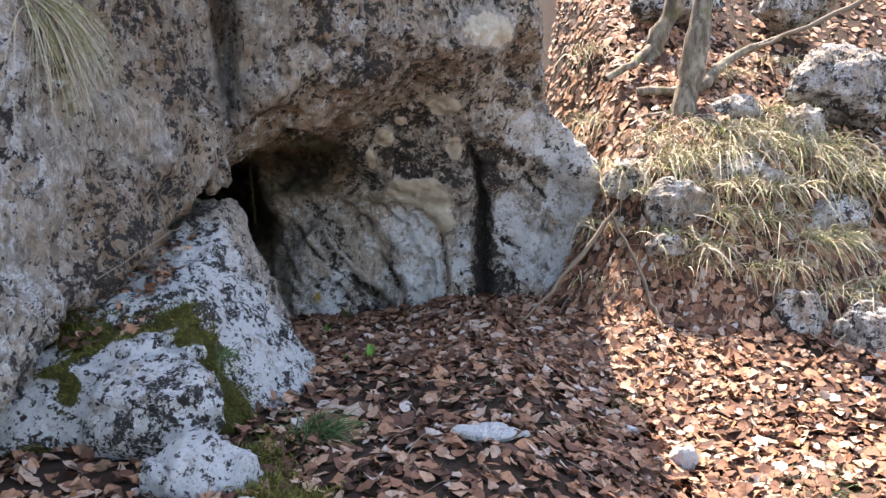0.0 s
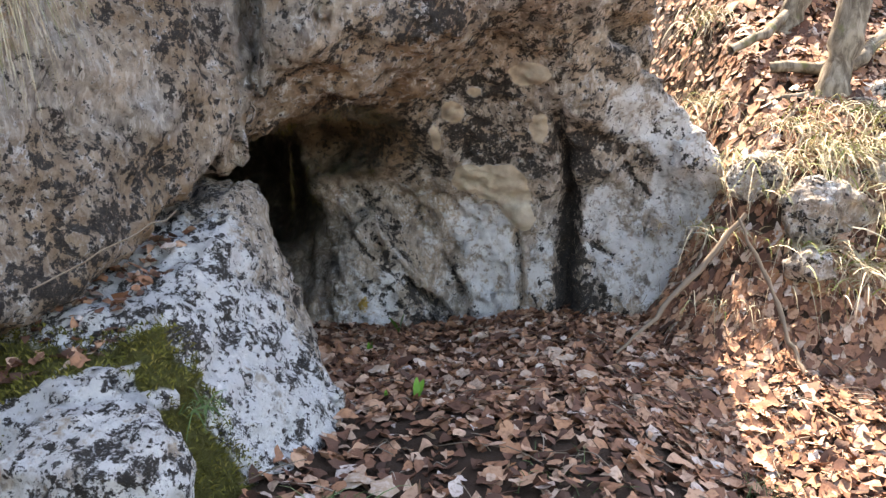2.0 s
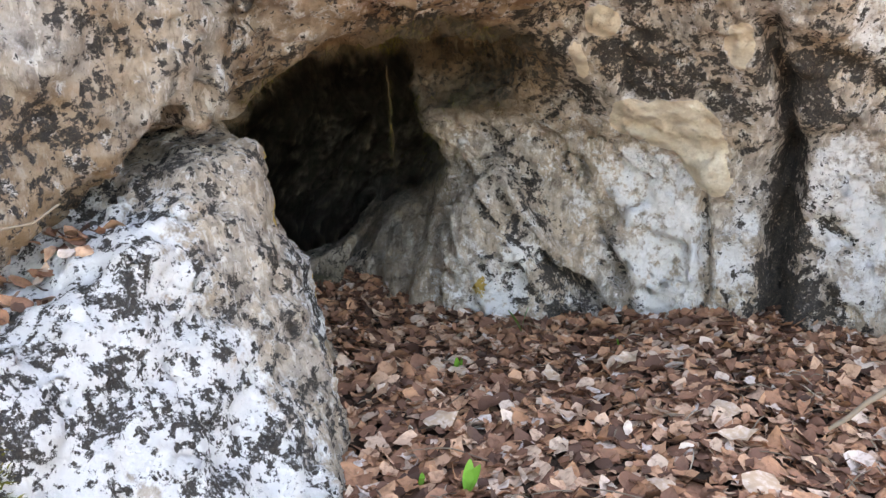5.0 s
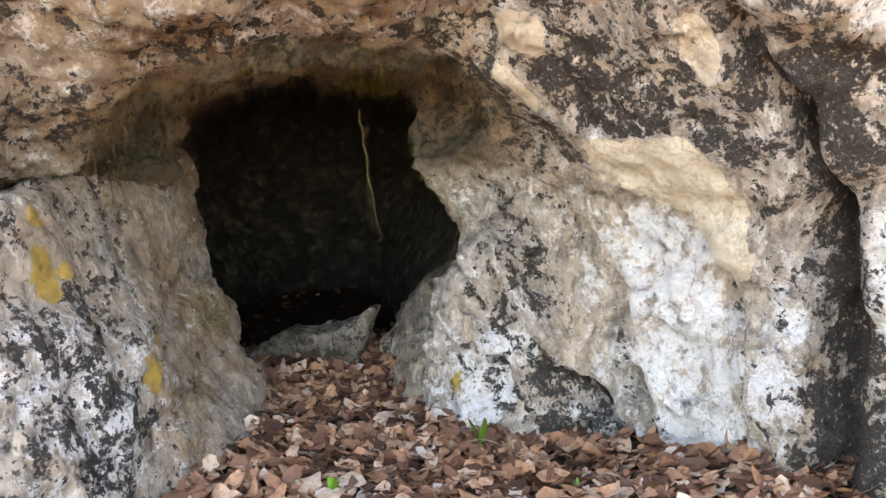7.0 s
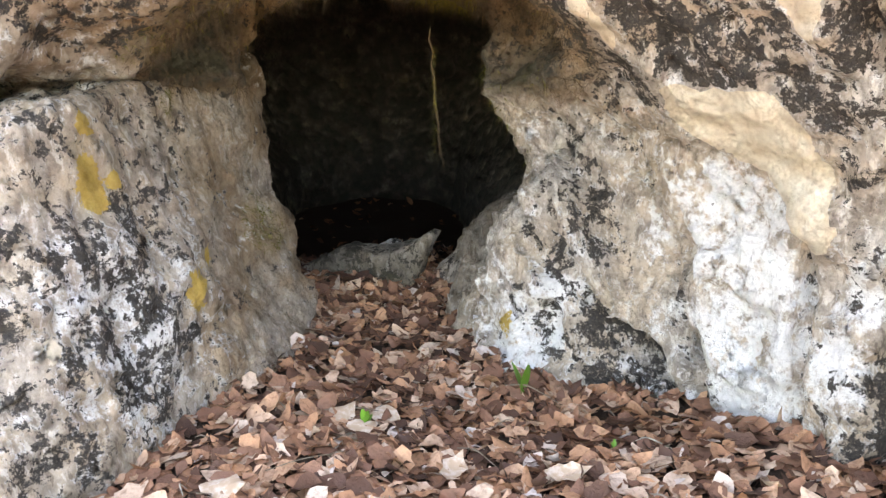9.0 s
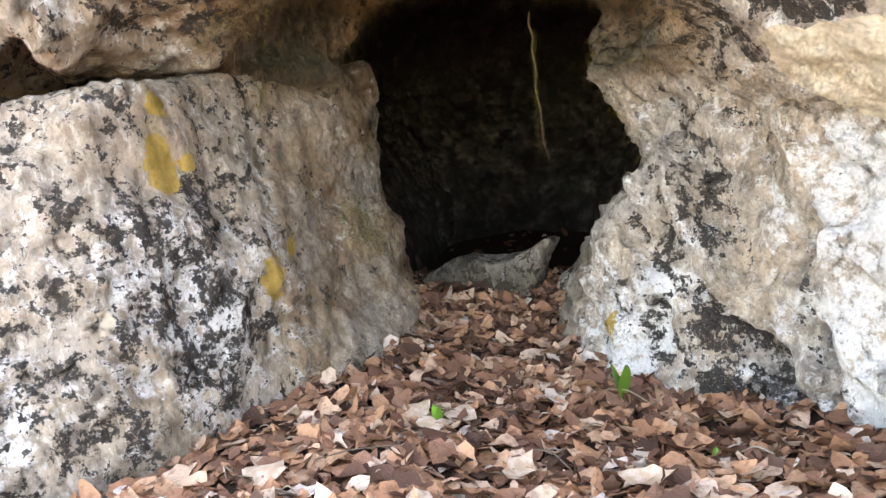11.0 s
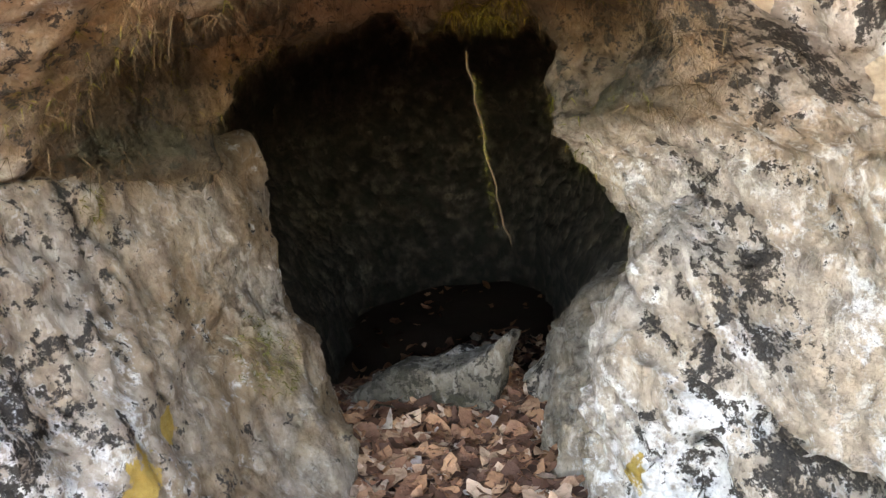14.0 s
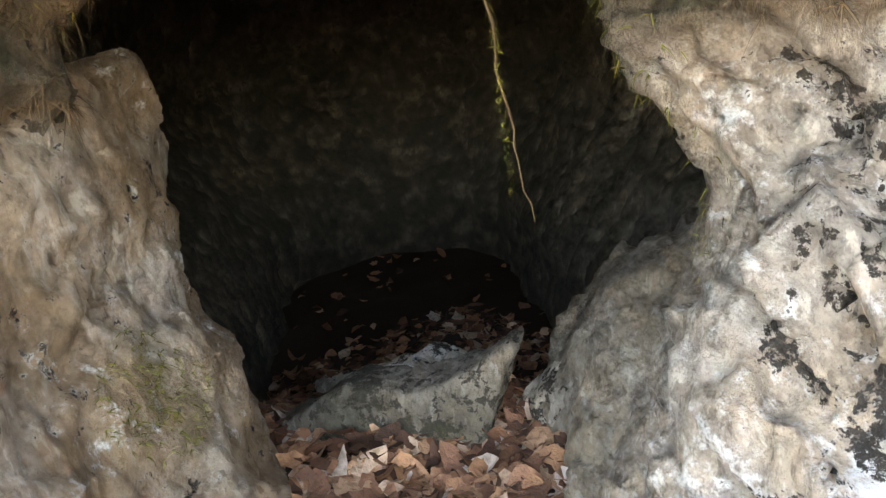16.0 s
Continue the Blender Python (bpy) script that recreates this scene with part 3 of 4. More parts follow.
def loose_rock(name, centre, radii, turn, seed, label, pale=0.1, moss=0.0, cut=0.75, cell=None, group="", dark=0.02):
    """A broken stone: an egg with a few flat breaks."""
    r = np.random.default_rng(seed)
    cuts = [(r.normal(size=3), cut + 0.15 * r.random()) for _ in range(7)]
    size = np.array(radii)

    def f(p):
        d = ellipsoid(p, centre, radii, turn)
        q = (p - np.array(centre, np.float32)) / size
        for n, at in cuts:
            d = smax(d, (q @ (n / np.linalg.norm(n)) - at) * min(radii), 0.12 * min(radii))
        return d + 0.3 * min(radii) * vnoise(p, 0.6 / min(radii), seed % 17) + 0.2 * min(radii) * np.abs(vnoise(p, 1.6 / min(radii), seed % 13))
    reach = max(radii) * 1.25
    lo, hi = np.array(centre) - reach, np.array(centre) + reach
    step = cell or max(0.012, max(radii) / 16)
    return rock_thing(name, f, lo, hi, step, stone_marks(pale, moss, dark), label, "rock", "", 1, group, min(1.0, 2.5 * min(radii)))


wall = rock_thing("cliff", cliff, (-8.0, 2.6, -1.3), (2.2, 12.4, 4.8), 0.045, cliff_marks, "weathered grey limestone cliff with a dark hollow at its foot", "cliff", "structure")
block = rock_thing("boulder", boulder, (-3.4, 3.9, -0.9), (-0.4, 8.0, 1.2), 0.036, boulder_marks, "large white and black limestone boulder under the cliff", "boulder")

# ---- ground ----
def sheet():
    near = np.linspace(-6, 6, 241)
    xs = np.concatenate([-np.geomspace(400, 6.3, 20), near, np.geomspace(6.3, 400, 20)])
    ynear = np.linspace(-3, 13, 321)
    ys = np.concatenate([-np.geomspace(400, 3.3, 20), ynear, np.geomspace(13.3, 400, 20)])
    gx, gy = np.meshgrid(xs, ys, indexing="ij")
    gz = ground_z(np.clip(gx, -12, 12), np.clip(gy, -12, 16))
    v = np.stack([gx, gy, gz], -1).reshape(-1, 3)
    i = np.arange(len(xs) * len(ys)).reshape(len(xs), len(ys))
    f = np.stack([i[:-1, :-1], i[1:, :-1], i[1:, 1:], i[:-1, 1:]], -1).reshape(-1, 4)
    return mesh_of("ground", v, f, SOIL)


ground = thing("ground", sheet(), "forest floor of dark soil under dead leaves", "ground", kind="structure")

# ---- stones ----
def gz(x, y):
    return float(ground_z(np.array([x]), np.array([y]))[0])


loose_rock("boulder", (-1.4, 4.28, -0.05), (0.36, 0.3, 0.32), 20, 3, "rounded white limestone boulder with black lichen beside moss", 0.22, 0.0, 0.85, 0.03, "", 0.04)
loose_rock("boulder", (-1.02, 3.86, -0.24), (0.34, 0.24, 0.3), 25, 5, "low white limestone boulder among dead leaves and moss", 0.28, 0.0, 0.85, 0.03)
loose_rock("boulder", (-0.62, 3.45, -0.3), (0.2, 0.18, 0.18), 0, 8, "small white limestone boulder edged with moss", 0.28, 0.1, 0.85, 0.03)
BANK = "rocks of the bank"
for k, (x, y, z, rx, ry, rz, turn, moss) in enumerate([
        (2.8, 7.78, 0.82, 0.55, 0.3, 0.2, 10, 0.2), (2.05, 7.6, 0.62, 0.35, 0.25, 0.22, -10, 0.25), (3.4, 7.7, 0.5, 0.45, 0.3, 0.22, 0, 0.3),
        (4.0, 8.75, 1.62, 0.6, 0.5, 0.42, 20, 0.1), (3.9, 10.1, 2.6, 0.6, 0.4, 0.3, 0, 0.2), (2.75, 10.4, 2.7, 0.5, 0.3, 0.3, 0, 0.0),
        (3.35, 6.75, -0.4, 0.3, 0.25, 0.3, 30, 0.1), (2.9, 6.95, -0.2, 0.26, 0.2, 0.22, 60, 0.1), (2.55, 7.45, 0.2, 0.2, 0.18, 0.16, 0, 0.2),
        (1.95, 7.35, 0.32, 0.17, 0.14, 0.12, 0, 0.2), (2.9, 8.6, 1.45, 0.25, 0.2, 0.16, 0, 0.4), (3.4, 8.2, 1.25, 0.3, 0.2, 0.2, 0, 0.4), (1.75, 8.0, 0.85, 0.25, 0.2, 0.2, 0, 0.3)]):
    loose_rock("rock", (x, y - 0.1, z + 0.08), (rx, ry, rz), turn, 40 + k, "pale limestone rock set in the grassy bank", 0.1, moss, 0.7, None, BANK)
loose_rock("stone", (0.38, 4.36, gz(0.38, 4.36) + 0.03), (0.2, 0.09, 0.045), -15, 61, "flat bluish white stone lying on dead leaves", 0.45, 0, 0.8, None, "", -0.15)
loose_rock("stone", (1.46, 4.72, gz(1.46, 4.72) + 0.05), (0.09, 0.06, 0.14), 20, 62, "pale upright limestone slab among dead leaves", 0.4, 0, 0.7, None, "", -0.2)
loose_rock("stone", (1.22, 5.08, gz(1.22, 5.08) + 0.03), (0.11, 0.03, 0.025), -20, 63, "thin pale stone chip lying on dead leaves", 0.4, 0, 0.7, None, "", -0.2)
# stones in the hollow
loose_rock("cave_stone", (-2.85, 8.33, gz(-2.85, 8.33) + 0.06), (0.42, 0.2, 0.2), 25, 71, "grey mossy stone lying inside the hollow", 0.06, 0.25, 0.7, 0.03)


def wedge(p):
    q = p - np.array((-2.5, 8.02, -0.25), np.float32)
    u = q[:, 0] * 0.8 + q[:, 1] * 0.6
    w = q[:, 0] * 0.6 - q[:, 1] * 0.8
    d = smax(smax(q[:, 2] * 0.94 - 0.3 * u - 0.13 + 0.03 * np.sin(9 * u), np.abs(w) - 0.1 - 0.1 * np.clip(-q[:, 2], 0, 1), 0.03), smax((u - 0.38 * (q[:, 2] + 0.1) - 0.26) * 0.92, -u - 0.5, 0.03), 0.03)
    return smax(d, -q[:, 2] - 0.25, 0.02)


# last marks value dims this stone by colour, as shade of the hollow
rock_thing("cave_stone", wedge, (-3.1, 7.5, -0.7), (-1.8, 8.9, 0.6), 0.025, stone_marks(-0.12, 0.4, 0.02, 0.55), "wedge-shaped grey stone pointing up inside the hollow", "rock", "", 1, "", 0.5)
loose_rock("cave_stone", (-2.12, 8.42, gz(-2.12, 8.42) + 0.05), (0.22, 0.16, 0.14), 0, 73, "small mossy stone half buried in leaves inside the hollow", 0.0, 0.35, 0.8, 0.02)


# ---- dead leaves ----
def leaf_shape(seed):
    """A curled dead leaf, one unit long: stations along the midrib, three points across."""
    r = np.random.default_rng(seed)
    wide = np.array([0.03, 0.24, 0.36, 0.3, 0.2, 0.02]) * (0.75 + 0.5 * r.random())
    if seed % 2:
        wide = wide * np.array([1, 1.15, 0.7, 1.2, 0.7, 1])
    curl, fold, twist = r.normal(0, 0.3), r.normal(0.08, 0.2), r.normal(0, 0.4)
    t = np.linspace(-0.5, 0.5, 6)
    rows = []
    for k in range(6):
        for side in (-1, 0, 1):
            rows.append((t[k], side * wide[k], curl * t[k] * t[k] * 2 + fold * abs(side) * wide[k] + twist * t[k] * side * wide[k] + 0.03 * r.normal()))
    v = np.array(rows)
    f = [(3 * k + j, 3 * k + j + 1, 3 * k + j + 4, 3 * k + j + 3) for k in range(5) for j in (0, 1)]
    return v, np.array(f)


SHAPES = [leaf_shape(k) for k in range(14)]


def turns(r, n, tilt):
    """Random turns: any way round, tilted by up to about tilt."""
    az, ax, ay = r.random(n) * 6.283, r.normal(0, tilt, n), r.normal(0, tilt, n)
    c, s, z = np.cos, np.sin, np.zeros(n)
    rz = np.stack([np.stack([c(az), -s(az), z], 1), np.stack([s(az), c(az), z], 1), np.stack([z, z, z + 1], 1)], 1)
    rx = np.stack([np.stack([z + 1, z, z], 1), np.stack([z, c(ax), -s(ax)], 1), np.stack([z, s(ax), c(ax)], 1)], 1)
    ry = np.stack([np.stack([c(ay), z, s(ay)], 1), np.stack([z, z + 1, z], 1), np.stack([-s(ay), z, c(ay)], 1)], 1)
    return rx @ ry @ rz


def leaf_mesh(name, places, seed, size, mat, tilt=0.4, slope=None):
    r = np.random.default_rng(seed)
    n = len(places)
    m = turns(r, n, tilt)
    scale = size[0] + (size[1] - size[0]) * r.random(n) ** 1.6
    pick = r.integers(0, len(SHAPES), n)
    vs, fs, base = [], [], 0
    for k, (sv, sf) in enumerate(SHAPES):
        i = np.where(pick == k)[0]
        if not len(i):
            continue
        w = np.einsum("nij,vj->nvi", m[i], sv) * scale[i, None, None] + places[i][:, None, :]
        if slope is not None:
            off = w - places[i][:, None, :]
            w[:, :, 2] += (off[:, :, :2] * slope[i][:, None, :]).sum(2)
        vs.append(w.reshape(-1, 3))
        fs.append((sf[None] + (np.arange(len(i)) * len(sv))[:, None, None]).reshape(-1, 4) + base)
        base += len(i) * len(sv)
    return mesh_of(name, np.concatenate(vs), np.concatenate(fs), mat, True)


def scatter(r, n, x0, x1, y0, y1, lift=0.03):
    """Places on the floor outside the rocks."""
    p = np.stack([r.uniform(x0, x1, n), r.uniform(y0, y1, n), np.zeros(n)], 1)
    p[:, 2] = ground_z(p[:, 0], p[:, 1]) + 0.008 + lift * r.random(n)
    free = (cliff(p.astype(np.float32)) > -0.01) & (boulder(p.astype(np.float32)) > -0.01)
    return p[free]


r = np.random.default_rng(11)
litter = np.concatenate([scatter(r, 11000, -3.6, 2.6, 3.0, 9.6), scatter(r, 7000, -2.4, 1.6, 5.8, 8.6), scatter(r, 2500, -4.8, -1.8, 7.6, 9.8), scatter(r, 2500, -2.5, 4.5, 0.0, 3.4), scatter(r, 7000, 0.9, 4.6, 3.2, 7.5, 0.05), scatter(r, 2500, 1.0, 4.6, 7.3, 9.6, 0.05), scatter(r, 2500, 1.2, 6, 8, 13), scatter(r, 7000, -8, 9, -6, 16)])
litter = litter[~((litter[:, 0] > 0.8) & (litter[:, 0] < 2.2) & (litter[:, 1] > 7.4) & (r.random(len(litter)) < 0.7))]
litter = np.concatenate([litter, scatter(r, 6000, 0.6, 3.2, 8.0, 13.0, 0.04), scatter(r, 3000, 0.8, 4.4, 6.6, 8.2, 0.05)])
fall = np.stack([ground_z(litter[:, 0] + 0.05, litter[:, 1]) - ground_z(litter[:, 0] - 0.05, litter[:, 1]), ground_z(litter[:, 0], litter[:, 1] + 0.05) - ground_z(litter[:, 0], litter[:, 1] - 0.05)], 1) / 0.1
fall = np.clip(fall, -0.9, 0.9)
thing("leaf_litter", leaf_mesh("leaf_litter", litter, 12, (0.05, 0.135), LEAF_ISLAND, 0.3, fall), "brown and reddish dead leaves covering the forest floor", "leaves", kind="stuff")


def samples(ob, count, seed, test):
    """Vertices and normals of a mesh where test(v, n) holds."""
    me = ob.data
    v, n = np.empty(len(me.vertices) * 3, np.float32), np.empty(len(me.vertices) * 3, np.float32)
    me.vertices.foreach_get("co", v)
    me.vertices.foreach_get("normal", n)
    v, n = v.reshape(-1, 3), n.reshape(-1, 3)
    i = np.where(test(v, n))[0]
    i = np.random.default_rng(seed).choice(i, min(count, len(i)), replace=False)
    return v[i], n[i]


lv, ln = samples(block, 160, 3, lambda v, n: (n[:, 2] > 0.55) & (v[:, 1] > 4.6) & (v[:, 1] < 5.7) & (v[:, 0] < -1.52) & (v[:, 0] > -1.95))
thing("leaf_litter", leaf_mesh("leaf_litter", lv + ln * 0.015, 15, (0.045, 0.1), LEAF_ISLAND), "dead leaves caught in the crevice over the boulder", "leaves", kind="stuff")


# ---- blades, twigs and stems ----
def blades(bases, heads, length, width, droop, seed, segments=4, spread=0.5):
    """Thin curved strips from bases towards heads, bending down."""
    r = np.random.default_rng(seed)
    n = len(bases)
    head = heads + r.normal(0, spread, (n, 3))
    head /= np.linalg.norm(head, axis=1)[:, None]
    length = length * (0.5 + 0.7 * r.random(n))
    side = np.cross(head, r.normal(size=(n, 3)))
    side /= np.linalg.norm(side, axis=1)[:, None]
    rows = []
    for k in range(segments + 1):
        t = k / segments
        c = bases + head * (length * t)[:, None]
        c[:, 2] -= droop * length * t * t
        w = width * (1 - 0.85 * t)
        rows += [c - side * w / 2, c + side * w / 2]
    v = np.stack(rows, 1).reshape(-1, 3)
    step = 2 * (segments + 1)
    f = np.array([(2 * k, 2 * k + 1, 2 * k + 3, 2 * k + 2) for k in range(segments)])
    f = (f[None] + (np.arange(n) * step)[:, None, None]).reshape(-1, 4)
    return v, f


def tuft(x, y, z, count, length, mat, head, label, droop=0.7, radius=0.05, seed=0, width=0.006, name="grass_tuft", spread=0.45, group=""):
    r = np.random.default_rng(seed)
    b = np.array((x, y, z)) + r.normal(0, 1, (count, 3)) * np.array((radius, radius, 0.01))
    v, f = blades(b, np.tile(np.array(head, float), (count, 1)), length, width, droop, seed + 1, 5, spread)
    return thing(name, mesh_of(name, v, f, mat, False), label, "grass", group, "stuff")


def tube(points, radii, sides=7, wobble=0.0, seed=0):
    """A round stem through the points."""
    r = np.random.default_rng(seed)
    pts = np.array(points, float)
    fine = np.linspace(0, len(pts) - 1, 1 + 5 * (len(pts) - 1))
    p = np.stack([np.interp(fine, np.arange(len(pts)), pts[:, k]) for k in range(3)], 1)
    for _ in range(2):
        p[1:-1] = (p[:-2] + 2 * p[1:-1] + p[2:]) / 4
    rad = np.interp(fine, np.arange(len(pts)), radii)
    p[1:-1] += r.normal(0, 1, (len(p) - 2, 3)) * wobble
    d = np.gradient(p, axis=0)
    d /= np.linalg.norm(d, axis=1)[:, None]
    a = np.cross(d, (0.31, 0.52, 0.8))
    a /= np.linalg.norm(a, axis=1)[:, None]
    b = np.cross(d, a)
    ang = np.arange(sides) * 2 * math.pi / sides
    v = p[:, None] + (a[:, None] * np.cos(ang)[None, :, None] + b[:, None] * np.sin(ang)[None, :, None]) * (rad * (1 + 0.12 * r.normal(size=len(rad))))[:, None, None]
    i = np.arange(len(p) * sides).reshape(len(p), sides)
    f = np.stack([i[:-1], np.roll(i[:-1], -1, 1), np.roll(i[1:], -1, 1), i[1:]], -1).reshape(-1, 4)
    return v.reshape(-1, 3), f


def joined(pieces):
    vs, fs, base = [], [], 0
    for v, f in pieces:
        vs.append(v)
        fs.append(f + base)
        base += len(v)
    return np.concatenate(vs), np.concatenate(fs)


def part(name, me, parent, label=""):
    ob = new(name, me)
    ob.parent = parent
    return tagged(ob, label)


def empty_thing(name, at, label, category, group=""):
    ob = tagged(new(name), label, category, group)
    ob.location = at
    return ob


# moss cushions and hanging growth
mv, mn = samples(block, 5200, 5, lambda v, n: (fbm(v, 3.0, 3, 25) > 0.0) & (v[:, 1] < 4.9) & (n[:, 2] > -0.1) & (v[:, 2] > -0.2))
thing("moss", mesh_of("moss", *blades(mv, mn + (0, 0, 0.5), 0.035, 0.008, 0.3, 21, 2, 0.6), MOSS, False), "yellow-green moss cushions on the boulder", "moss", kind="stuff")
r = np.random.default_rng(22)
mp = np.concatenate([np.array((cx, cy, 0)) + r.normal(0, 1, (700, 3)) * np.array((sx, sy, 0)) for cx, cy, sx, sy in ((-0.78, 4.15, 0.07, 0.14), (-0.68, 3.85, 0.08, 0.12), (-0.5, 3.62, 0.1, 0.08))])
mp[:, 2] = ground_z(mp[:, 0], mp[:, 1]) + 0.06 * r.random(len(mp))
thing("moss", mesh_of("moss", *blades(mp, np.tile((0, 0, 1.0), (len(mp), 1)), 0.05, 0.008, 0.3, 23, 2, 0.6), MOSS, False), "moss strip between boulders and dead leaves", "moss", kind="stuff")
hv, hn = samples(wall, 420, 6, lambda v, n: (hood(v) < 0.15) & (v[:, 0] > -2.0) & (v[:, 0] < -1.62) & (v[:, 1] > 7.7) & (v[:, 1] < 8.2) & (v[:, 2] > 0.88) & (v[:, 2] < 1.3))
hv = np.repeat(hv, 7, 0)
thing("hanging_moss", mesh_of("hanging_moss", *blades(hv, np.tile((0.1, -0.15, -0.45), (len(hv), 1)), 0.06, 0.0026, 0.4, 24, 4, 1.1), MOSS, False), "yellow-green moss hanging from the rim of the hollow", "moss", kind="stuff")
rv, rn = samples(wall, 1500, 7, lambda v, n: (n[:, 2] < -0.15) & (hood(v) < 0.1) & (v[:, 2] > 0.85))
rv = np.repeat(rv, 5, 0)
thing("rootlets", mesh_of("rootlets", *blades(rv, np.tile((0.05, -0.05, -0.5), (len(rv), 1)), 0.075, 0.0018, 0.3, 25, 4, 0.8), HAIR, False), "brown rootlets hanging under the overhang", "roots", kind="stuff")
cv, cn = samples(wall, 500, 8, lambda v, n: (v[:, 0] < -1.45) & (v[:, 0] > -2.6) & (v[:, 1] > 7.95) & (v[:, 2] > 0.3) & (v[:, 2] < 0.95))
cv = np.repeat(cv, 2, 0)
thing("moss", mesh_of("moss", *blades(cv, np.tile((0.1, -0.3, -0.5), (len(cv), 1)), 0.035, 0.004, 0.4, 26, 3, 0.6), MOSS, False), "dark green moss on the inner wall of the hollow", "moss", kind="stuff")
av, an = samples(wall, 900, 10, lambda v, n: (hood(v) < 0.12) & (v[:, 2] > 0.9) & (fbm(v, 4.0, 2, 66) > 0.1))
av = np.repeat(av, 3, 0)
thing("moss", mesh_of("moss", *blades(av, np.tile((0.1, -0.2, -0.4), (len(av), 1)), 0.024, 0.0025, 0.4, 29, 3, 0.9), MOSS, False), "olive moss cushions under the arch of the hollow", "moss", kind="stuff")
ev, en = samples(block, 240, 12, lambda v, n: (np.linalg.norm((v - np.array((-2.1, 7.3, 0.25))) / np.array((0.2, 0.2, 0.16)), axis=1) < 1) | (np.linalg.norm((v - np.array((-1.9, 6.9, 0.88))) / np.array((0.16, 0.16, 0.12)), axis=1) < 1))
ev = np.repeat(ev, 4, 0)
thing("moss", mesh_of("moss", *blades(ev, np.tile((0.4, 0.4, -0.2), (len(ev), 1)), 0.022, 0.003, 0.3, 30, 3, 0.8), MOSS, False), "small green moss patches on the boulder beside the hollow", "moss", kind="stuff")
strand = empty_thing("hanging_root", (-1.74, 7.94, 1.0), "long thin mossy root hanging inside the hollow", "root")
part("root", mesh_of("root", *tube([(0, 0, 0.12), (0.01, 0.01, -0.15), (0.02, 0.03, -0.35), (0.03, 0.05, -0.52)], [0.005, 0.0032, 0.0025, 0.0012], 5, 0.005, 5), HAIR), strand)
part("moss", mesh_of("moss", *blades(np.stack([0.015 + 0 * r.random(160), 0.02 * r.random(160), -0.5 * r.random(160) + 0.05], 1), np.tile((0, 0, -0.6), (160, 1)), 0.018, 0.002, 0.3, 27, 3, 0.7), MOSS, False), strand, "dull green moss fringe")

# grass
tuft(-0.57, 4.52, gz(-0.57, 4.52), 260, 0.42, GREEN, (0.5, -0.35, 0.6), "green grass tuft combed to one side on dead leaves", 0.6, 0.06, 31, 0.007)
tuft(1.26, 5.55, gz(1.26, 5.55), 90, 0.22, GREEN, (0.1, -0.3, 0.8), "short green grass tuft at the edge of the shade", 0.5, 0.07, 32, 0.005)
tuft(2.05, 4.42, gz(2.05, 4.42), 120, 0.26, GREEN, (0.2, -0.4, 0.7), "sunlit green and straw grass tuft on dead leaves", 0.6, 0.12, 33, 0.005)
tuft(0.75, 4.75, gz(0.75, 4.75), 40, 0.15, GREEN, (0.1, -0.2, 0.8), "sparse green grass between dead leaves", 0.5, 0.1, 34, 0.004)
tuft(0.35, 5.1, gz(0.35, 5.1), 40, 0.14, GREEN, (0.1, -0.2, 0.8), "sparse green grass between dead leaves", 0.5, 0.12, 35, 0.004)
tuft(-1.0, 4.5, 0.22, 40, 0.13, GREEN, (0.2, -0.4, 0.6), "small green fern-like tuft between mossy boulders", 0.5, 0.04, 36, 0.008)
DRY = "dry grass on the bank"
for k, (x, y, count, length) in enumerate([(2.3, 8.0, 170, 0.5), (2.6, 7.95, 200, 0.55), (2.95, 8.0, 200, 0.55), (3.3, 7.95, 190, 0.6), (3.6, 7.8, 170, 0.6), (2.1, 7.85, 110, 0.35), (1.85, 7.75, 110, 0.3),
        (2.45, 7.5, 110, 0.4), (2.8, 7.42, 130, 0.45), (3.15, 7.35, 130, 0.45), (3.25, 7.05, 150, 0.4), (2.0, 8.3, 120, 0.35), (1.6, 8.3, 110, 0.3), (3.2, 8.6, 140, 0.4), (1.65, 9.2, 150, 0.5), (1.3, 9.0, 150, 0.5), (3.6, 9.6, 120, 0.4), (2.2, 7.25, 60, 0.3), (2.2, 7.95, 200, 0.5), (2.75, 8.2, 220, 0.55), (3.1, 8.15, 220, 0.55), (3.5, 8.1, 220, 0.6), (3.9, 7.9, 200, 0.6), (1.5, 7.9, 120, 0.3), (1.3, 8.6, 120, 0.35), (1.45, 7.5, 60, 0.25), (2.6, 7.15, 60, 0.3), (3.45, 6.9, 120, 0.4), (1.2, 8.75, 140, 0.4), (2.9, 9.2, 120, 0.35), (1.5, 9.6, 150, 0.45), (1.75, 10.2, 150, 0.5), (1.35, 10.4, 150, 0.5), (1.95, 7.5, 140, 0.35), (2.25, 7.35, 150, 0.4), (2.6, 7.6, 170, 0.45), (3.0, 7.6, 170, 0.45), (3.35, 7.4, 170, 0.45), (2.4, 8.35, 160, 0.45), (1.75, 8.05, 140, 0.4), (3.7, 7.2, 170, 0.45), (2.9, 7.15, 120, 0.4), (3.2, 8.4, 160, 0.45)]):
    tuft(x, y, gz(x, y), count, length, STRAW, (0.12, -0.75, 0.55), "straw-coloured dry grass drooping down the bank", 0.75, 0.15, 60 + k, 0.011, group=DRY)
gv, gn = samples(wall, 60, 9, lambda v, n: (np.linalg.norm((v - np.array((-1.82, 4.62, 2.12))) / np.array((0.2, 0.22, 0.15)), axis=1) < 1))
gv = np.repeat(gv, 4, 0)
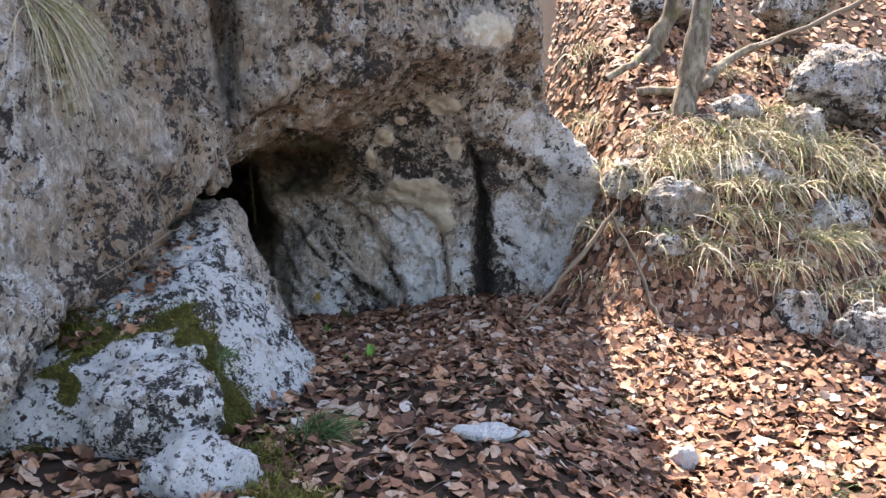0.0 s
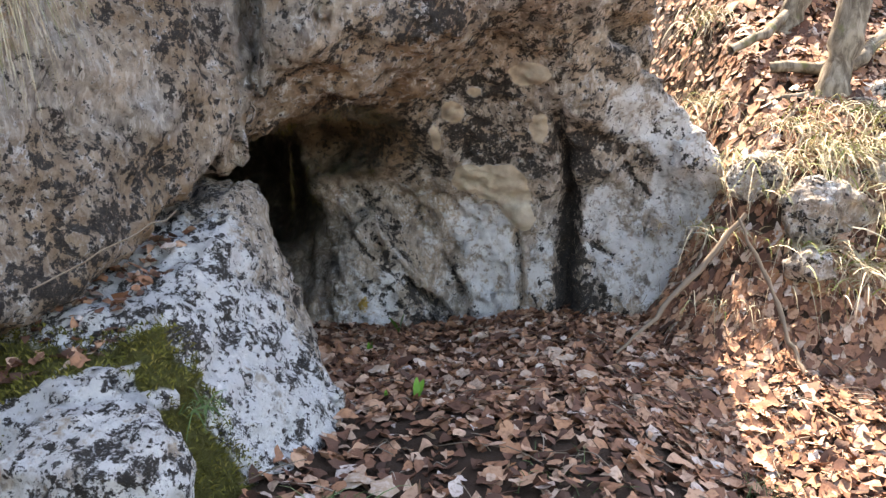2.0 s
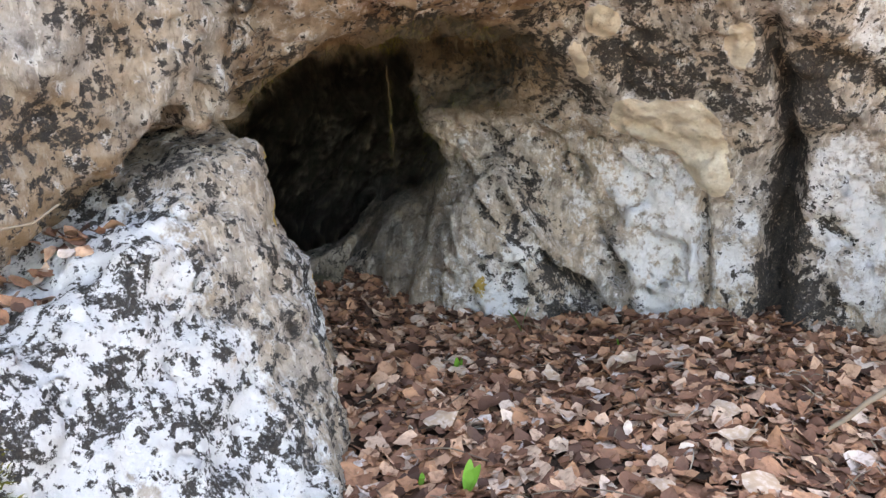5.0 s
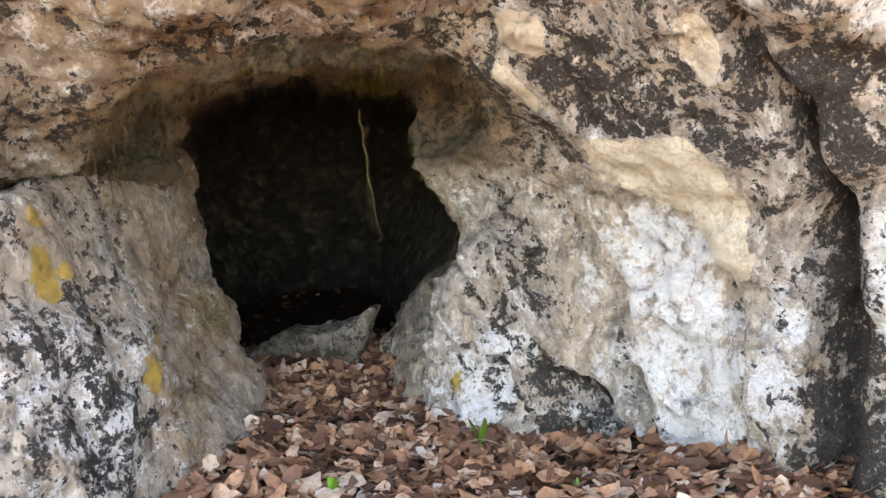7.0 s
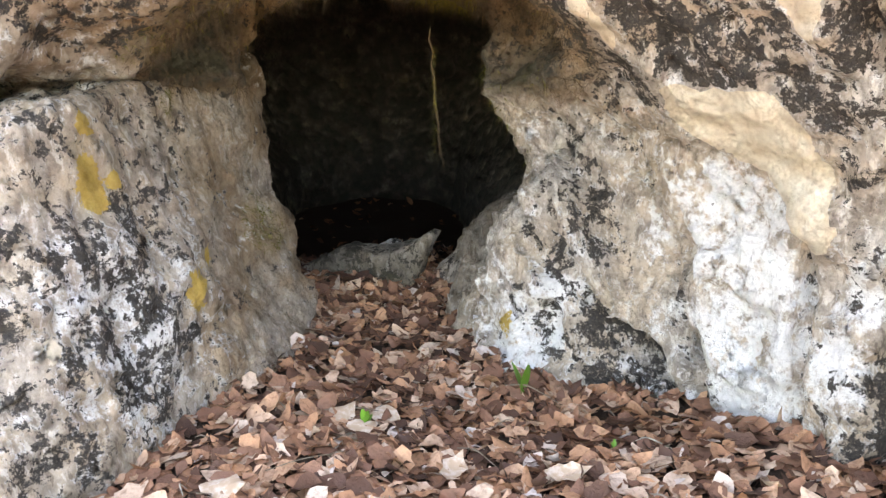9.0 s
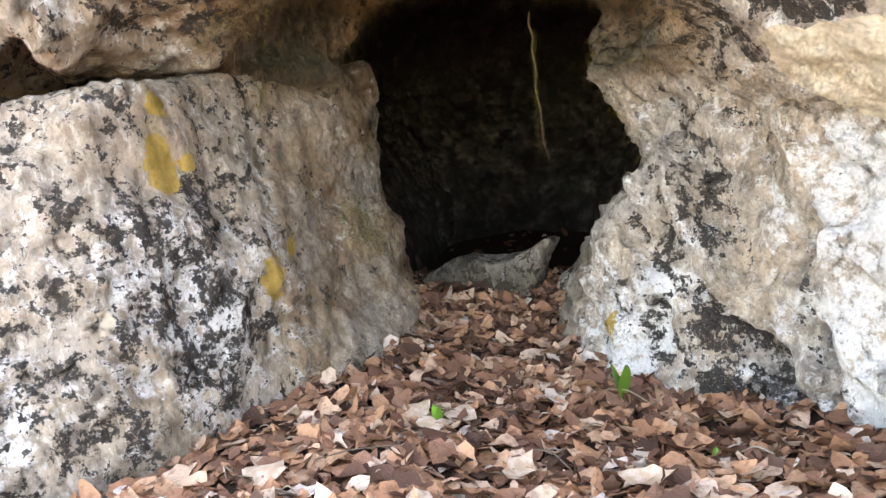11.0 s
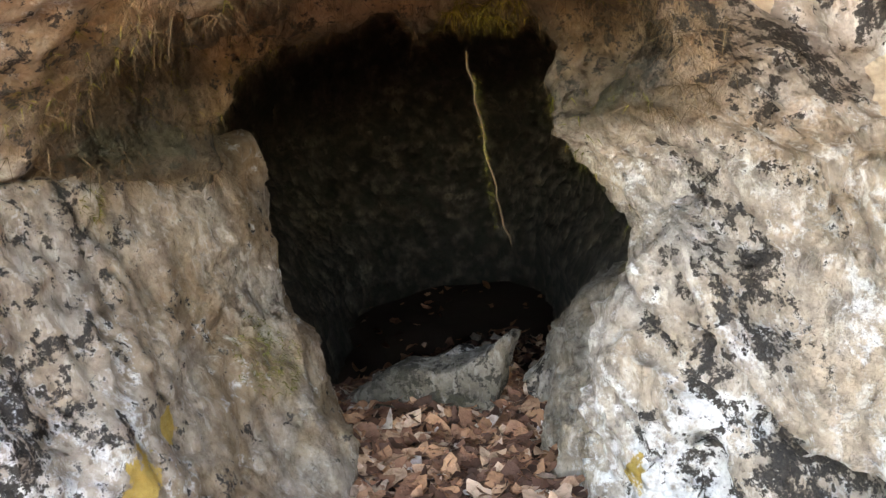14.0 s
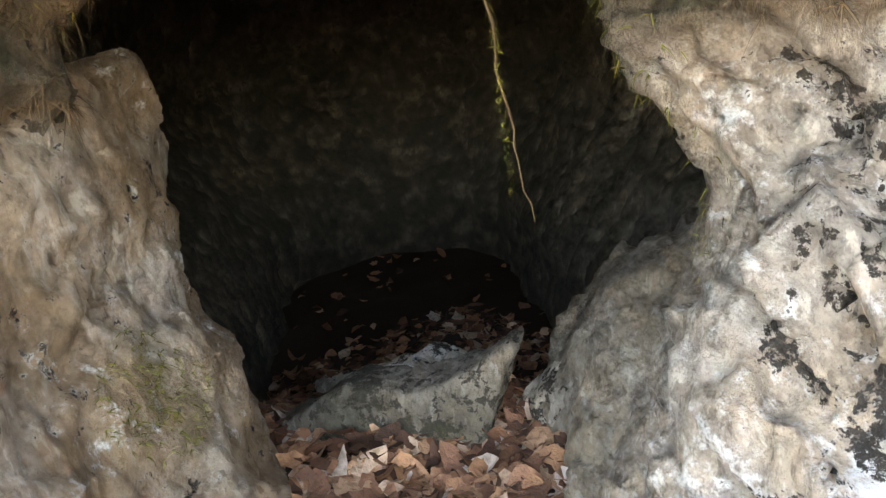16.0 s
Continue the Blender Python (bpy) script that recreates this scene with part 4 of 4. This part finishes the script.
thing("grass_tuft", mesh_of("grass_tuft", *blades(gv, np.tile((0.35, -0.1, -0.2), (len(gv), 1)), 0.45, 0.006, 0.9, 28, 6, 0.25), STRAW, False), "pale dry grass hanging down the cliff face", "grass", kind="stuff")


# ---- green plants ----
def plant(x, y, size, count, seed, label):
    r = np.random.default_rng(seed)
    root = empty_thing("green_plant", (x, y, gz(x, y) + 0.01), label, "plant", "green plants in the litter")
    t = np.linspace(0, 1, 7)
    for k in range(count):
        a, lean = r.random() * 6.28, 0.15 + 0.4 * r.random()
        along = np.stack([np.cos(a) * lean * t ** 1.3, np.sin(a) * lean * t ** 1.3, t - 0.25 * lean * t * t], 1) * size * (0.6 + 0.5 * r.random())
        across = np.array((-np.sin(a + 0.6), np.cos(a + 0.6), 0.15))
        w = size * 0.15 * np.sin(np.pi * np.clip(t * 0.97 + 0.03, 0, 1)) ** 0.8 + 0.002
        rows = np.stack([along - across * w[:, None] + (0, 0, 0.01), along, along + across * w[:, None] + (0, 0, 0.01)], 1).reshape(-1, 3)
        f = [(3 * i + j, 3 * i + j + 1, 3 * i + j + 4, 3 * i + j + 3) for i in range(6) for j in (0, 1)]
        part("leaf", mesh_of("leaf", rows, np.array(f), LUSH), root)


plant(-0.86, 7.8, 0.21, 2, 1, "bright green upright leaf growing beside the rock face")
plant(-0.455, 6.08, 0.13, 3, 2, "bright green seedling standing in dead leaves")
plant(-0.95, 7.12, 0.09, 3, 4, "small bright green seedling in dead leaves")
plant(-0.62, 6.05, 0.07, 2, 5, "small bright green seedling in dead leaves")
plant(-0.3, 7.75, 0.06, 2, 6, "small bright green seedling in dead leaves")


# ---- trees, branches and twigs ----
def tree(name, points, radii, limbs, label):
    root = empty_thing(name, points[0], label, "tree")
    o = np.array(points[0])
    part("trunk", mesh_of("trunk", *tube(np.array(points) - o, radii, 12, 0.006, 3), BARK), root)
    for k, (pts, rr) in enumerate(limbs):
        part("branch", mesh_of("branch", *tube(np.array(pts) - o, rr, 7, 0.006, 9 + k), BARK), root)


tree("tree", [(2.32, 8.55, 1.3), (2.4, 8.58, 1.6), (2.52, 8.65, 2.1), (2.64, 8.7, 2.7), (2.7, 8.8, 4.0), (2.75, 8.9, 6.5)], [0.17, 0.12, 0.11, 0.1, 0.07, 0.02],
     [([(2.7, 8.8, 4.0), (3.2, 8.6, 4.8), (3.6, 8.5, 5.8)], [0.035, 0.025, 0.01]), ([(2.72, 8.85, 5.0), (2.2, 9.2, 5.8), (1.9, 9.4, 6.6)], [0.03, 0.02, 0.008])], "slender bare grey-brown tree growing from the bank")
tree("tree", [(2.2, 9.6, 1.95), (2.32, 9.6, 2.3), (2.6, 9.62, 2.8), (2.9, 9.7, 4.2), (3.0, 9.8, 6.5)], [0.13, 0.11, 0.1, 0.06, 0.02],
     [([(2.9, 9.7, 4.2), (3.4, 9.9, 5.2), (3.7, 10, 6)], [0.03, 0.02, 0.008])], "bare leaning tree trunk with pale bark on the bank")


def branch(points, radii, label, seed, mat=TWIG):
    z = np.array(points[0])
    root = empty_thing("fallen_branch", points[0], label, "branch", "fallen branches")
    part("stem", mesh_of("stem", *tube(np.array(points) - z, radii, 7, 0.008, seed), mat), root)
    return root


branch([(1.55, 7.42, 0.7), (1.3, 7.3, 0.4), (1.0, 7.12, 0.1), (0.7, 6.95, -0.16)], [0.018, 0.022, 0.018, 0.008], "grey fallen branch leaning beside the rock face", 1)
branch([(1.48, 7.3, 0.68), (1.66, 7.15, 0.3), (1.76, 6.95, -0.05), (1.8, 6.75, -0.2)], [0.01, 0.014, 0.016, 0.01], "thin crooked grey branch lying down the bank", 2)
branch([(3.05, 7.35, 0.42), (3.3, 7.3, 0.36), (3.6, 7.3, 0.3), (4.2, 7.3, 0.3)], [0.012, 0.022, 0.026, 0.03], "weathered grey branch lying across the bank", 3)
branch([(2.0, 8.9, 1.75), (2.6, 8.8, 1.75), (3.0, 9.2, 2.1), (3.6, 9.4, 2.3)], [0.05, 0.06, 0.05, 0.03], "thick dark dead branch behind the tree", 4, BARK)
branch([(1.7, 9.0, 1.9), (2.1, 9.3, 2.1), (2.5, 9.9, 2.5)], [0.04, 0.05, 0.04], "dark dead branch on the bank", 5, BARK)
branch([(3.3, 9.2, 2.2), (4.0, 9.4, 2.45), (4.8, 9.5, 2.8)], [0.015, 0.025, 0.03], "thin dry branch above the bank", 6)
branch([(-1.75, 4.62, 0.62), (-1.6, 5.0, 0.75), (-1.5, 5.4, 0.86)], [0.004, 0.005, 0.004], "thin dry twig lying in the crevice of the boulder", 7)
for k, pts in enumerate([[(1.35, 8.3, 1.2), (1.7, 8.35, 1.35), (2.2, 8.5, 1.5)], [(1.5, 8.7, 1.5), (1.9, 8.6, 1.55), (2.3, 8.55, 1.5)], [(1.3, 7.9, 0.85), (1.6, 8.1, 1.1), (2.1, 8.4, 1.4)], [(2.35, 8.5, 1.45), (2.7, 8.4, 1.4), (3.1, 8.5, 1.45)]]):
    pts = [(px, py, gz(px, py) + 0.03) for px, py, _ in pts]
    branch(pts, [0.012, 0.02, 0.03], "dark bare root creeping over the earth of the bank", 20 + k, BARK)
r = np.random.default_rng(33)
tp = np.concatenate([scatter(r, 330, -1.2, 2.4, 3.2, 8.0, 0.02), scatter(r, 150, 0.6, 2.2, 5.8, 7.6, 0.04)])
pieces = []
for k, p in enumerate(tp):
    a, l = r.random() * 6.28, 0.05 + 0.28 * r.random() ** 2
    d = np.array((math.cos(a), math.sin(a), 0.12 * r.normal()))
    q = p + d * l
    q[2] = max(q[2], gz(q[0], q[1]) + 0.015)
    pieces.append(tube([p + (0, 0, 0.015), (p + q) / 2 + r.normal(0, 0.012, 3) + (0, 0, 0.025), q], [0.0022, 0.003, 0.0015], 4, 0.0, k))
thing("twigs", mesh_of("twigs", *joined(pieces), TWIG), "thin dry twigs strewn over dead leaves", "twigs", kind="stuff")

# ---- single dead leaves at the mouth of the hollow ----
LEAVES = [mesh_of("leaf", sv * 0.1, sf, LEAF_OBJECT) for sv, sf in SHAPES[:8]]
r = np.random.default_rng(44)
for k, p in enumerate(scatter(r, 420, -1.5, 0.3, 6.7, 7.9, 0.045)[:290]):
    leaf = new("leaf", LEAVES[k % 8])
    leaf.parent = ground
    leaf.matrix_basis = Matrix.Translation(p) @ Euler((r.normal(0, 0.4), r.normal(0, 0.4), r.random() * 6.28)).to_matrix().to_4x4() @ Matrix.Scale(0.6 + 0.6 * r.random(), 4)

# pale single leaves that stand out on the litter
PALE, pale_tree, pale_bsdf = material("pale_dead_leaf", 0.7)
pg = Graph(pale_tree)
pale_tree.links.new(pg.mix(pg.step(pg.noise(40, 4), 0.4, 0.7), (0.36, 0.25, 0.17), (0.48, 0.38, 0.31)), pale_bsdf.inputs["Base Color"])
PALE_LEAVES = [mesh_of("leaf", sv * 0.16, sf, PALE) for sv, sf in SHAPES[8:12]]
for k, (x, y, turn) in enumerate([(-0.53, 4.93, 0.3), (-0.4, 4.87, 1.4), (0.5, 6.43, 1.2), (0.39, 6.76, 0.4), (-0.92, 7.08, 1.7), (-1.03, 7.06, 2.0), (-0.98, 7.2, 0.5), (-0.2, 7.45, 1.0), (0.2, 6.3, 2.6), (-0.75, 6.5, 0.8), (0.3, 7.0, 0.2), (-0.5, 7.2, 2.2)]):
    leaf = new("leaf", PALE_LEAVES[k % 4])
    leaf.parent = ground
    tagged(leaf, "large pale bleached leaf")
    leaf.matrix_basis = pose(x, y, gz(x, y) + 0.05, 12, -8, math.degrees(turn))
